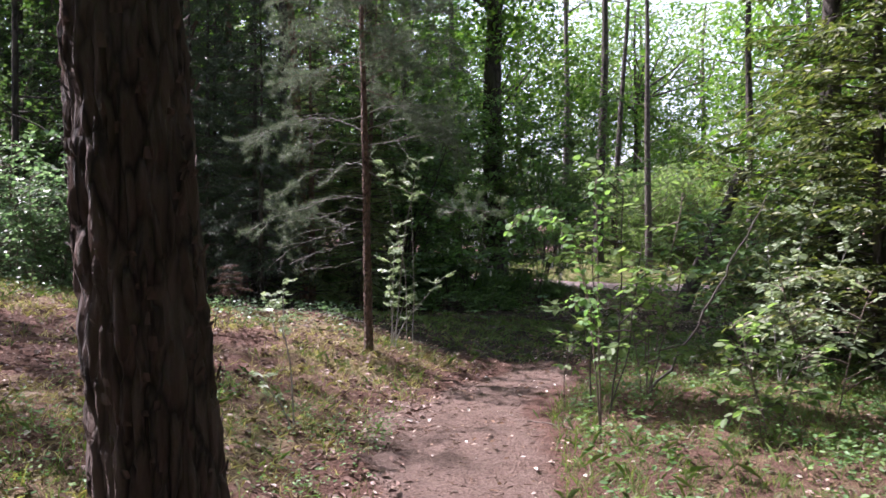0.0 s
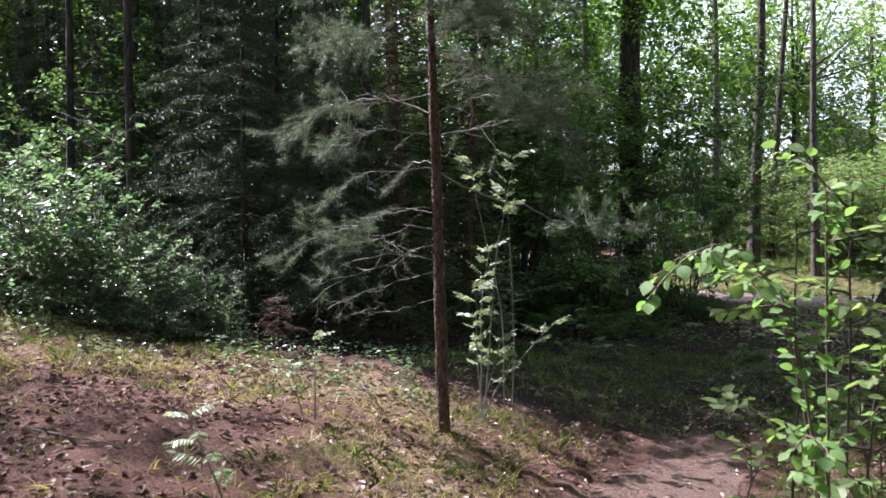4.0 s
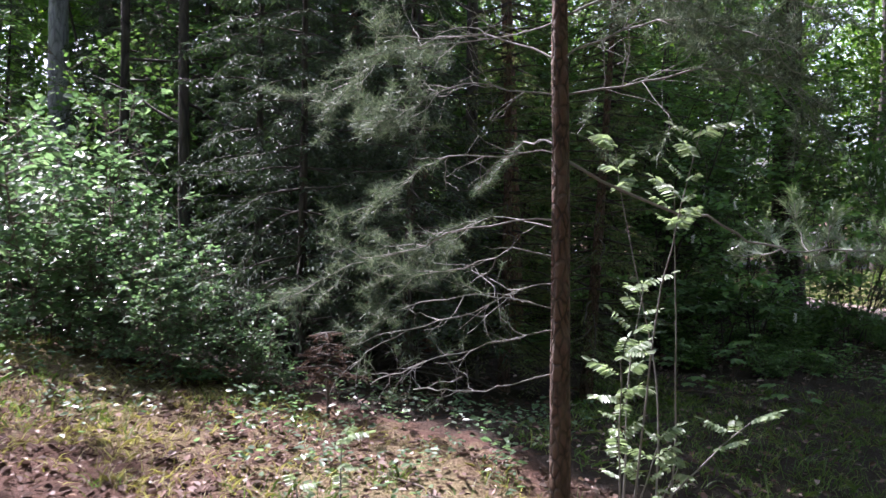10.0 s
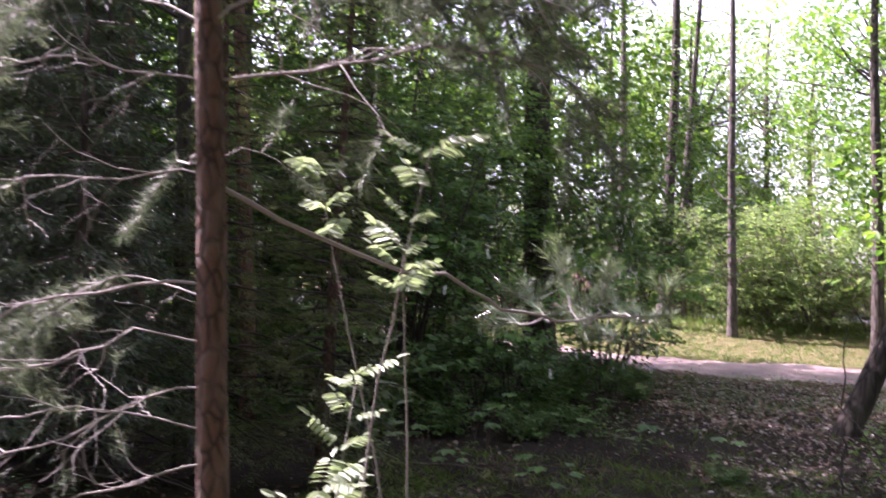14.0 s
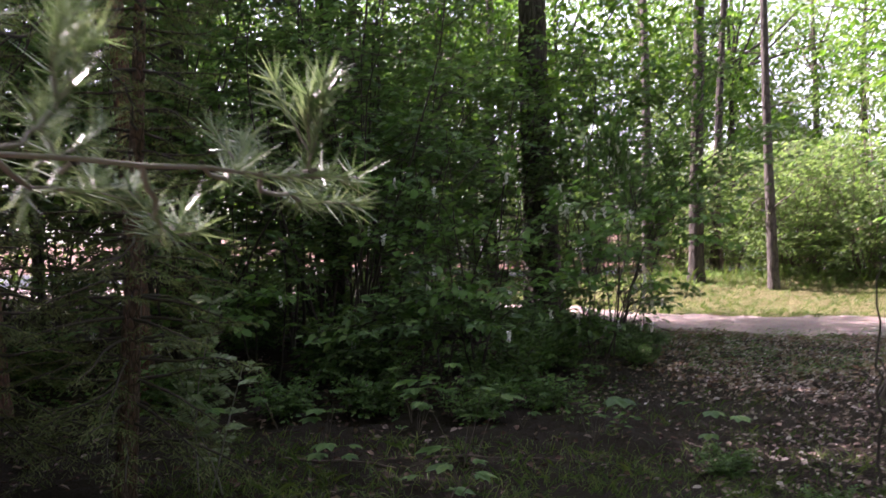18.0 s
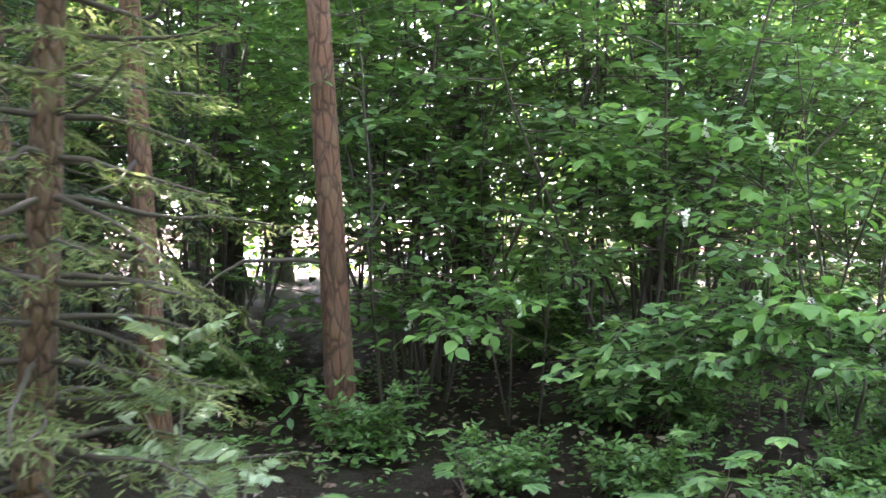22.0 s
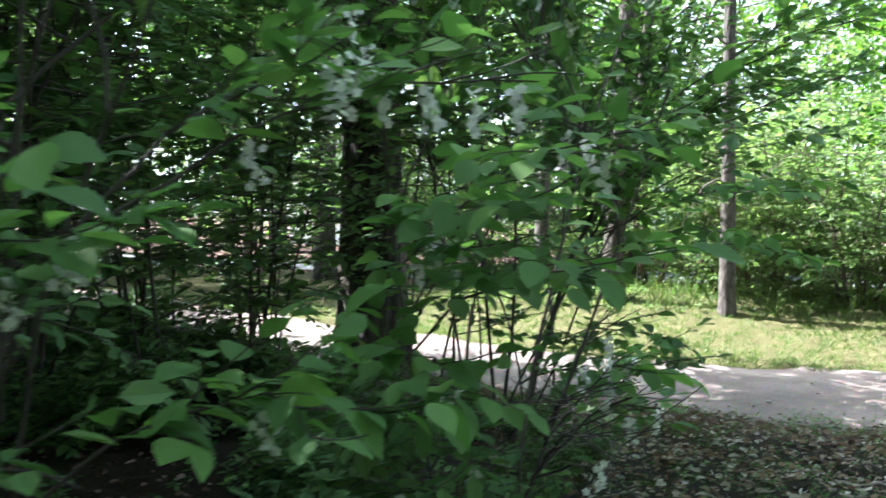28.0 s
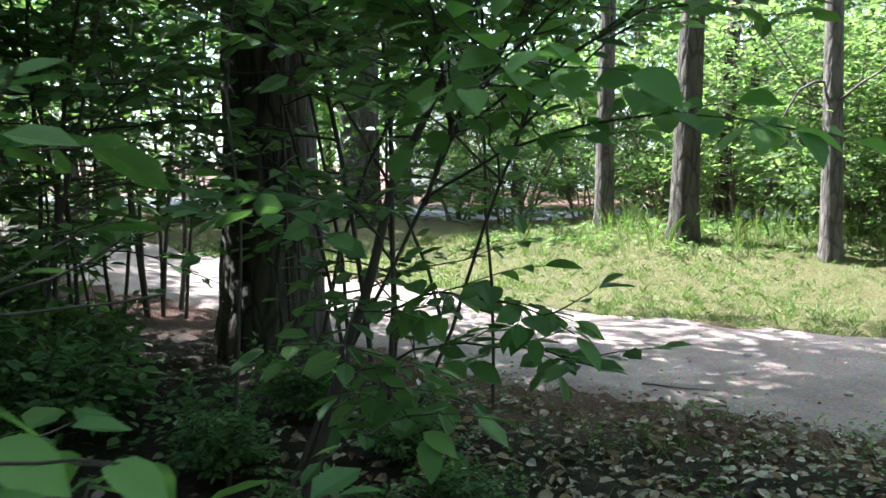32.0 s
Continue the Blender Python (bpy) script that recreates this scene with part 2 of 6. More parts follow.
def ground_mat():
    m, nt, p, out = mat_new("forest_floor")
    at = nt.nodes.new("ShaderNodeAttribute")
    at.attribute_name = "cover"
    sep = nt.nodes.new("ShaderNodeSeparateColor")
    nt.links.new(at.outputs["Color"], sep.inputs[0])
    co = obj_coords(nt)
    f = noise_fac(nt, 60.0, 6.0, 0.7, co)
    g = noise_fac(nt, 6.0, 4.0, 0.6, co)
    needle = ramp(nt, f, [(0.25, (0.035, 0.019, 0.014)), (0.5, (0.125, 0.068, 0.05)), (0.8, (0.29, 0.18, 0.135))])
    moss = ramp(nt, f, [(0.25, (0.05, 0.038, 0.022)), (0.48, (0.2, 0.155, 0.08)), (0.75, (0.5, 0.42, 0.25))])
    dirt = ramp(nt, f, [(0.25, (0.075, 0.05, 0.04)), (0.5, (0.18, 0.125, 0.1)), (0.8, (0.31, 0.235, 0.2))])
    # dark earth and litter, with the thicket's shade put into the colour
    shaded_soil = ramp(nt, f, [(0.25, (0.014, 0.01, 0.008)), (0.5, (0.034, 0.025, 0.018)), (0.8, (0.08, 0.058, 0.044))])
    def soft(ch, sharp=0.35):
        a = nt.nodes.new("ShaderNodeMath")
        a.operation = "ADD"
        nt.links.new(sep.outputs[ch], a.inputs[0])
        b = nt.nodes.new("ShaderNodeMath")
        b.operation = "MULTIPLY_ADD"
        nt.links.new(g, b.inputs[0])
        b.inputs[1].default_value, b.inputs[2].default_value = 0.9, -0.45
        nt.links.new(b.outputs[0], a.inputs[1])
        return ramp(nt, a.outputs[0], [(0.5 - sharp / 2, (0, 0, 0)), (0.5 + sharp / 2, (1, 1, 1))])
    c = mixc(nt, soft(2), shaded_soil, needle)
    c = mixc(nt, soft(1), c, moss)
    c = mixc(nt, at.outputs["Alpha"], c, ramp(nt, f, [(0.25, (0.055, 0.07, 0.022)), (0.5, (0.13, 0.155, 0.048)), (0.8, (0.25, 0.245, 0.105))]))
    c = mixc(nt, soft(0), c, dirt)
    nt.links.new(c, p.inputs["Base Color"])
    p.inputs["Roughness"].default_value = 0.95
    p.inputs["Specular IOR Level"].default_value = 0.2
    bump(nt, p, mixc(nt, 0.4, f, g), 1.0, 0.1)
    return m


def gravel_mat(name, a, b, c3):
    m, nt, p, out = mat_new(name)
    co = obj_coords(nt)
    v = nd(nt, "ShaderNodeTexVoronoi", Scale=70.0)
    nt.links.new(co, v.inputs["Vector"])
    f = noise_fac(nt, 160.0, 5.0, 0.7, co)
    g = noise_fac(nt, 1.3, 4.0, 0.6, co)
    c = mixc(nt, ramp(nt, g, [(0.35, (0, 0, 0)), (0.65, (1, 1, 1))]), ramp(nt, f, [(0.25, a), (0.75, b)]), ramp(nt, f, [(0.25, b), (0.75, c3)]))
    c = mixc(nt, 0.35, c, v.outputs["Color"], "OVERLAY")
    nt.links.new(c, p.inputs["Base Color"])
    p.inputs["Roughness"].default_value = 0.95
    bump(nt, p, mixc(nt, 0.5, f, v.outputs["Distance"]), 0.6, 0.015)
    return m


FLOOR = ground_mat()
GRAVEL = gravel_mat("pink_gravel", (0.115, 0.086, 0.077), (0.215, 0.162, 0.146), (0.315, 0.25, 0.228))
ASPHALT = gravel_mat("asphalt", (0.1, 0.105, 0.115), (0.14, 0.145, 0.155), (0.19, 0.19, 0.2))

# ---- geometry helpers ----
RNG = np.random.default_rng(7)


class Geo:
    """Gathers vertices and faces, then becomes one mesh."""

    def __init__(self):
        self.v, self.f, self.n = [], [], 0

    def add(self, verts, faces):
        self.v.append(np.asarray(verts, float))
        self.f.append(np.asarray(faces, int) + self.n)
        self.n += len(verts)
        return self

    def mesh(self, name, mat, smooth=False):
        me = bpy.data.meshes.new(name)
        v = np.concatenate(self.v)
        me.vertices.add(len(v))
        me.vertices.foreach_set("co", v.astype(np.float32).ravel())
        loops = np.concatenate([f.ravel() for f in self.f])
        tot = np.concatenate([np.full(len(f), f.shape[1]) for f in self.f])
        me.loops.add(len(loops))
        me.loops.foreach_set("vertex_index", loops.astype(np.int32))
        me.polygons.add(len(tot))
        me.polygons.foreach_set("loop_start", np.r_[0, np.cumsum(tot)[:-1]].astype(np.int32))
        me.polygons.foreach_set("loop_total", tot.astype(np.int32))
        me.polygons.foreach_set("use_smooth", np.full(len(tot), smooth))
        me.materials.append(mat)
        me.update(calc_edges=True)
        return me


def part(name, geo, mat, parent, label="", smooth=False):
    ob = new(name, geo if isinstance(geo, bpy.types.Mesh) else geo.mesh(name, mat, smooth))
    ob.parent = parent
    return tagged(ob, label)


def thing(name, place, label, category, group="", turn=0.0):
    ob = new(name)
    ob.matrix_basis = pose(*place, 0, 0, turn)
    return tagged(ob, label, category, group)


def unit(a):
    return a / (np.linalg.norm(a, axis=-1, keepdims=True) + 1e-9)


def tube(geo, pts, radii, sides=6):
    pts, radii = np.asarray(pts, float), np.asarray(radii, float)
    tan = unit(np.gradient(pts, axis=0))
    ref = np.array([1.0, 0, 0]) if abs(tan[0, 2]) > 0.7 else np.array([0, 0, 1.0])
    a = unit(np.cross(tan, ref))
    b = np.cross(tan, a)
    ang = np.arange(sides) * 2 * np.pi / sides
    ring = pts[:, None] + radii[:, None, None] * (np.cos(ang)[None, :, None] * a[:, None] + np.sin(ang)[None, :, None] * b[:, None])
    k = len(pts)
    i, j = np.meshgrid(np.arange(k - 1), np.arange(sides), indexing="ij")
    q = np.stack([i * sides + j, i * sides + (j + 1) % sides, (i + 1) * sides + (j + 1) % sides, (i + 1) * sides + j], -1).reshape(-1, 4)
    geo.add(ring.reshape(-1, 3), q)
    return ring


def leaves(geo, pos, way, up, length, ratio=0.55, fold=0.18):
    """Ovate leaves folded along the midrib."""
    pos, way, up = np.asarray(pos), unit(np.asarray(way)), np.asarray(up)
    side = unit(np.cross(way, up))
    nrm = np.cross(side, way)
    L = np.asarray(length)[:, None]
    W = L * ratio * 0.5
    b = pos
    t = pos + way * L - nrm * L * 0.08
    r1 = pos + way * L * 0.28 + side * W * 0.85 + nrm * W * fold
    r2 = pos + way * L * 0.68 + side * W * 0.8 + nrm * W * fold * 0.6
    l1 = pos + way * L * 0.28 - side * W * 0.85 + nrm * W * fold
    l2 = pos + way * L * 0.68 - side * W * 0.8 + nrm * W * fold * 0.6
    n = len(pos)
    v = np.stack([b, r1, r2, t, l2, l1], 1).reshape(-1, 3)
    o = np.arange(n)[:, None] * 6
    geo.add(v, np.concatenate([o + [0, 1, 2, 3], o + [0, 3, 4, 5]]))


def blades(geo, pos, way, length, width):
    """Thin pointed blades: needles and grass."""
    pos, way = np.asarray(pos), np.asarray(way)
    side = unit(np.cross(way, RNG.normal(size=way.shape))) * np.asarray(width)[:, None] * 0.5
    t = pos + unit(way) * np.asarray(length)[:, None]
    n = len(pos)
    geo.add(np.stack([pos - side, pos + side, t], 1).reshape(-1, 3), np.arange(n)[:, None] * 3 + [0, 1, 2])


def wander(rng, start, way, length, steps, bend=0.15, lift=0.0):
    """A crooked line: branch or stem."""
    p, d = np.array(start, float), unit(np.array(way, float))
    out = [p.copy()]
    for _ in range(steps):
        d = unit(d + rng.normal(size=3) * bend + np.array([0, 0, lift]))
        p = p + d * length / steps
        out.append(p.copy())
    return np.array(out)


def along(line, spacing, rng, first=0.15):
    seg = np.linalg.norm(np.diff(line, axis=0), axis=1)
    s = np.r_[0, np.cumsum(seg)]
    at = np.arange(first * s[-1], s[-1], spacing)
    at = np.r_[at, s[-1]]
    pos = np.stack([np.interp(at, s, line[:, k]) for k in range(3)], 1)
    tan = unit(np.stack([np.interp(at, s, np.gradient(line[:, k])) for k in range(3)], 1))
    return pos, tan


def leafy(geo, lines, rng, size, spacing, ratio=0.55, droop=0.25, first=0.15):
    """Leaves in two rows along twigs, blades mostly level."""
    P, T = [], []
    for ln in lines:
        p, t = along(ln, spacing, rng, first)
        P.append(p), T.append(t)
    if not P:
        return
    P, T = np.concatenate(P), np.concatenate(T)
    n = len(P)
    flat = unit(np.cross(T, [0, 0, 1.0]) + rng.normal(size=(n, 3)) * 0.15)
    sgn = np.where(np.arange(n) % 2 == 0, 1.0, -1.0)[:, None]
    way = unit(T * rng.uniform(0.3, 1.0, (n, 1)) + flat * sgn * rng.uniform(0.6, 1.1, (n, 1)) + np.array([0, 0, -1.0]) * rng.uniform(-0.15, 2 * droop, (n, 1)))
    up = unit(np.array([0, 0, 1.0]) + rng.normal(size=(n, 3)) * 0.4)
    leaves(geo, P + way * size * 0.12, way, up, size * rng.uniform(0.6, 1.15, n), ratio)


# ---- the lie of the land ----
TRAIL = np.array([(-0.3, -6.0), (-0.15, 0.0), (0.0, 4.0), (0.2, 6.8), (0.9, 9.0), (1.7, 12.0), (2.9, 16.5), (4.2, 20.5)])


def sm(a, lo, hi):
    t = np.clip((a - lo) / (hi - lo), 0, 1)
    return t * t * (3 - 2 * t)


def trail_x(y):
    return np.interp(y, TRAIL[:, 1], TRAIL[:, 0])


def road_near(x):
    return np.interp(x, [-30, -6, -1, 3, 6, 12, 40], [36.0, 31.0, 26.4, 23.4, 22.3, 20.1, 10.0])


def road_far(x):
    return np.interp(x, [-30, -6, -1, 3, 6, 12, 40], [39.5, 34.5, 29.4, 26.5, 25.6, 23.8, 14.5])


def wob(x, y, s, amp):
    return amp * (np.sin(x * s + 1.3) * np.cos(y * s * 1.27 + 0.4) + 0.5 * np.sin(x * s * 2.3 + y * s * 1.9))


def ground_z(x, y):
    x, y = np.asarray(x, float), np.asarray(y, float)
    left = trail_x(y) - 0.2 - x
    mound = 0.5 * sm(left, 0.0, 2.2) + 0.45 * sm(left, 2.0, 7.0)
    mound = mound * sm(y, -3.0, 4.0) * (1 - 0.75 * sm(y, 9.5, 14.0))
    swell = 0.16 * np.exp(-((y - 6.0) / 3.0) ** 2) * np.exp(-(x / 4.0) ** 2)
    fall = -0.02 - 0.16 * sm(y, 11.0, 18.0)
    d = y - road_far(x)
    bank = (0.18 + 0.34 * sm(x, 1.5, 5.0)) * sm(d, 0.2, 4.2) * (1 - 0.75 * sm(d, 7.0, 12.0))
    return mound + swell + fall + bank + wob(x, y, 1.7, 0.02) + wob(x, y, 5.3, 0.008)


def gz(x, y):
    return float(ground_z(x, y))


def spread(lo, hi, step, far):
    mid = np.arange(lo, hi + 1e-6, step)
    out = [step]
    while sum(out) < far:
        out.append(out[-1] * 1.22)
    tail = np.cumsum(out)
    return np.r_[lo - tail[::-1], mid, hi + tail]


def build_ground():
    xs, ys = spread(-9, 11, 0.11, 600), spread(0.5, 31, 0.11, 600)
    X, Y = np.meshgrid(xs, ys, indexing="ij")
    Z = ground_z(X, Y)
    near = np.exp(-np.maximum(0, np.hypot(X - 1, Y - 14) - 22) / 20)
    Z = Z * near - 0.2 * (1 - near) + RNG.normal(size=Z.shape) * 0.016 * near
    Z = Z - 0.07 * sm(Y, road_near(X) - 0.1, road_near(X) + 0.35) * (1 - sm(Y, road_far(X) - 0.35, road_far(X) + 0.1)) * (X > -24) * (X < 38)
    nx, ny = X.shape
    i, j = np.meshgrid(np.arange(nx - 1), np.arange(ny - 1), indexing="ij")
    q = np.stack([i * ny + j, (i + 1) * ny + j, (i + 1) * ny + j + 1, i * ny + j + 1], -1).reshape(-1, 4)
    me = Geo().add(np.stack([X, Y, Z], -1).reshape(-1, 3), q).mesh("ground", FLOOR, True)
    left = trail_x(Y) - X
    trail = np.exp(-((X - trail_x(Y) - wob(X, Y, 1.1, 0.12)) / (0.56 - 0.16 * sm(Y, 6.8, 8.2))) ** 4) * (1 - 0.75 * sm(Y, 8.6, 10.4))
    verge = sm(Y - road_far(X), -0.3, 0.2) * (1 - sm(Y - road_far(X), 6, 9))
    blot = 0.5 + 0.5 * np.sin(X * 1.9 + 2.0 * np.sin(Y * 1.3)) * np.cos(Y * 2.2 + 1.3 * np.sin(X * 1.7))
    moss = (0.3 + 0.45 * blot) * sm(left, 0.5, 1.2) * (1 - sm(Y, 9.8, 11.5)) * (1 - 0.55 * sm(left, 2.2, 3.6) * (1 - sm(Y, 7.2, 8.4))) * (1 - 0.9 * np.exp(-((X + 2.8) / 1.4) ** 2 - ((Y - 6.8) / 1.5) ** 2))
    moss = np.maximum(moss, 0.36 * sm(-left, 0.7, 1.5) * (1 - sm(Y, 8.5, 10.5)))
    # past this sun/shade line moss gives way to earth darkened for the shade
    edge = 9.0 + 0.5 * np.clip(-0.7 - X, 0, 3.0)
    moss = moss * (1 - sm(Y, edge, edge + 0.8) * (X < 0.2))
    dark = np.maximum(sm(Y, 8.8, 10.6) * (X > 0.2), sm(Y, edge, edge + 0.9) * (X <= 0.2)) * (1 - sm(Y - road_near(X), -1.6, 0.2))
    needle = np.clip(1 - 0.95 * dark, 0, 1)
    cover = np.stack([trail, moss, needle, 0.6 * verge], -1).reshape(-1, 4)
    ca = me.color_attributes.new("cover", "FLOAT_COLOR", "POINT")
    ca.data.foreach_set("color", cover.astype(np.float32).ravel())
    tagged(new("ground", me), "forest floor of moss, needles, shade-darkened earth and a worn dirt trail", "ground", kind="structure")


build_ground()


def strip(name, xs, near, far, lift, mat, label, cat, rows=26, ragged=0.12):
    g = Geo()
    t = np.linspace(0, 1, rows)
    X = np.repeat(xs[:, None], rows, 1)
    e1 = near(xs) + ragged * (np.sin(xs * 2.1) + 0.6 * np.sin(xs * 5.7 + 1) + 0.4 * np.sin(xs * 13.0))
    e2 = far(xs) + ragged * (np.sin(xs * 1.7 + 2) + 0.6 * np.sin(xs * 6.1) + 0.4 * np.sin(xs * 11.0 + 1))
    Y = e1[:, None] * (1 - t) + e2[:, None] * t
    Z = ground_z(X, Y) + lift - 0.06 * np.where((t == 0) | (t == 1), 1.0, 0.0)[None]
    nx, ny = X.shape
    i, j = np.meshgrid(np.arange(nx - 1), np.arange(ny - 1), indexing="ij")
    q = np.stack([i * ny + j, (i + 1) * ny + j, (i + 1) * ny + j + 1, i * ny + j + 1], -1).reshape(-1, 4)
    g.add(np.stack([X, Y, Z], -1).reshape(-1, 3), q)
    return tagged(new(name, g.mesh(name, mat, True)), label, cat, kind="structure")


strip("gravel_road", np.arange(-26, 40, 0.15), road_near, road_far, 0.012, GRAVEL, "pinkish grey packed gravel forest track", "road")
strip("asphalt_road", np.arange(-60, 70, 1.0), lambda x: 37.5 + 0.03 * x, lambda x: 43.0 + 0.03 * x, 0.06, ASPHALT, "grey asphalt street beyond the trees", "road", 8, 0.03)

# ---- trees ----
def trunk_geo(h, d, lean, rng, sides=14, rings=40, rough=0.06, flare=0.35, top=0.25):
    """A tapering, slightly crooked bole with an uneven skin and a root flare."""
    t = np.linspace(0, 1, rings) ** 1.15
    z = t * h
    wx, wy = rng.uniform(0, 6, 2)
    line = np.stack([lean[0] * z + 0.06 * d * 4 * np.sin(z * 0.7 + wx) * t, lean[1] * z + 0.06 * d * 4 * np.sin(z * 0.6 + wy) * t, z - 0.12], 1)
    r = 0.5 * d * (1 - (1 - top) * t) * (1 + flare * np.exp(-z / (1.1 * d + 0.05)))
    g = Geo()
    ring = tube(g, line, r, sides)
    c = ring - line[:, None]
    amp = np.array([[noise.noise(Vector((math.cos(a * 2 * math.pi / sides) * 2.2 + wx, math.sin(a * 2 * math.pi / sides) * 2.2, zz * 2.2))) for a in range(sides)] for zz in z])
    amp2 = np.array([[noise.noise(Vector((a * 5.7 + wx, zz * 3.0, 3.1))) for a in range(sides)] for zz in z])
    g.v[0] = (line[:, None] + c * (1 + rough * (amp + amp2))[..., None]).reshape(-1, 3)
    return g, line, r


def crown_leaf(rng, rx, rz, clumps, per, size):
    """A loose crown: clumps of leaves on fine twigs with gaps between them."""
    g = Geo()
    a, u = rng.uniform(0, 2 * np.pi, clumps), rng.uniform(-1, 1, clumps)
    rad = rng.uniform(0.35, 1.0, clumps) ** 0.6
    s = np.sqrt(1 - u * u)
    c = np.stack([np.cos(a) * s * rx * rad, np.sin(a) * s * rx * rad, u * rz * rad], 1)
    c *= (1 + 0.25 * np.sin(3 * a + 1))[:, None]
    lines = []
    for k in c:
        for _ in range(per):
            w = unit(rng.normal(size=3) + unit(k) * 0.8)
            lines.append(wander(rng, k + rng.normal(size=3) * 0.22, w, rng.uniform(0.3, 0.6), 3, 0.2))
    leafy(g, lines, rng, size, size * 0.9, 0.6, 0.3, 0.1)
    return g, c


def crown_pine(rng, rx, rz, clumps, per):
    g = Geo()
    a, u = rng.uniform(0, 2 * np.pi, clumps), rng.uniform(-1, 1, clumps)
    rad = rng.uniform(0.4, 1.0, clumps)
    s = np.sqrt(1 - u * u)
    c = np.stack([np.cos(a) * s * rx * rad, np.sin(a) * s * rx * rad, u * rz * rad], 1)
    n = clumps * per
    p = np.repeat(c, per, 0) + rng.normal(size=(n, 3)) * [0.28, 0.28, 0.14]
    blades(g, p, rng.normal(size=(n, 3)) + [0, 0, 0.5], rng.uniform(0.12, 0.22, n), np.full(n, 0.03))
    return g, c


def limbs_geo(rng, centres, low, count, thick):
    g = Geo()
    for k in centres[:count]:
        start = np.array([0, 0, low + rng.uniform(0, 0.5) * abs(low)])
        mid = start * 0.45 + k * 0.55 + rng.normal(size=3) * 0.2 - [0, 0, 0.15]
        tube(g, np.array([start, mid, k]), [thick, thick * 0.55, thick * 0.2], 5)
    return g


_r = np.random.default_rng(21)
_g, _c = crown_leaf(_r, 2.6, 2.6, 120, 8, 0.17)
CROWN_BROAD = (_g.mesh("crown", LEAF_CANOPY), limbs_geo(_r, _c, -1.6, 12, 0.05).mesh("limbs", TWIG_DARK, True))
_g, _c = crown_leaf(_r, 2.0, 3.0, 90, 7, 0.15)
CROWN_SLIM = (_g.mesh("crown", LEAF_LIGHT), limbs_geo(_r, _c, -1.6, 12, 0.035).mesh("limbs", TWIG, True))
_g, _c = crown_pine(_r, 2.3, 2.2, 130, 60)
CROWN_PINE = (_g.mesh("crown", NEEDLE_PINE), limbs_geo(_r, _c, -1.2, 14, 0.04).mesh("limbs", BARK_ORANGE, True))


def tall_tree(name, label, x, y, d, h, lean, bark, crown, crown_z, scale=1.0, turn=0.0, sides=14, rough=0.06, stubs=6, group=""):
    rng = np.random.default_rng(int(abs(x * 91 + y * 37)) + 5)
    ob = thing(name, (x, y, gz(x, y)), label, "tree", group)
    g, line, r = trunk_geo(h, d, lean, rng, sides, 46, rough)
    part("trunk", g, bark, ob, smooth=True)
    if stubs:
        s = Geo()
        for _ in range(stubs):
            k = rng.uniform(0.12, 0.75)
            i = int(k * (len(line) - 1))
            a = rng.uniform(0, 6.28)
            tube(s, wander(rng, line[i], (math.cos(a), math.sin(a), rng.uniform(-0.2, 0.5)), rng.uniform(0.4, 1.8), 6, 0.22), np.linspace(0.02, 0.004, 7), 5)
        tagged(part("dead_branch_work", s, TWIG_DARK, ob, "bare dead side branches", smooth=True), kind="stuff")
    if crown:
        for n, cz in enumerate(crown_z if isinstance(crown_z, tuple) else (crown_z,)):
            top = np.array([lean[0] * cz, lean[1] * cz, cz])
            for nm, me in zip(("crown", "limb_work"), crown):
                if nm == "limb_work" and cz < 7.0:
                    continue
                o = tagged(part(nm, me, None, ob), kind="stuff")
                o.matrix_basis = pose(*top, 0, 0, turn + 100 * n) @ Matrix.Diagonal((scale, scale, scale, 1))
    return ob


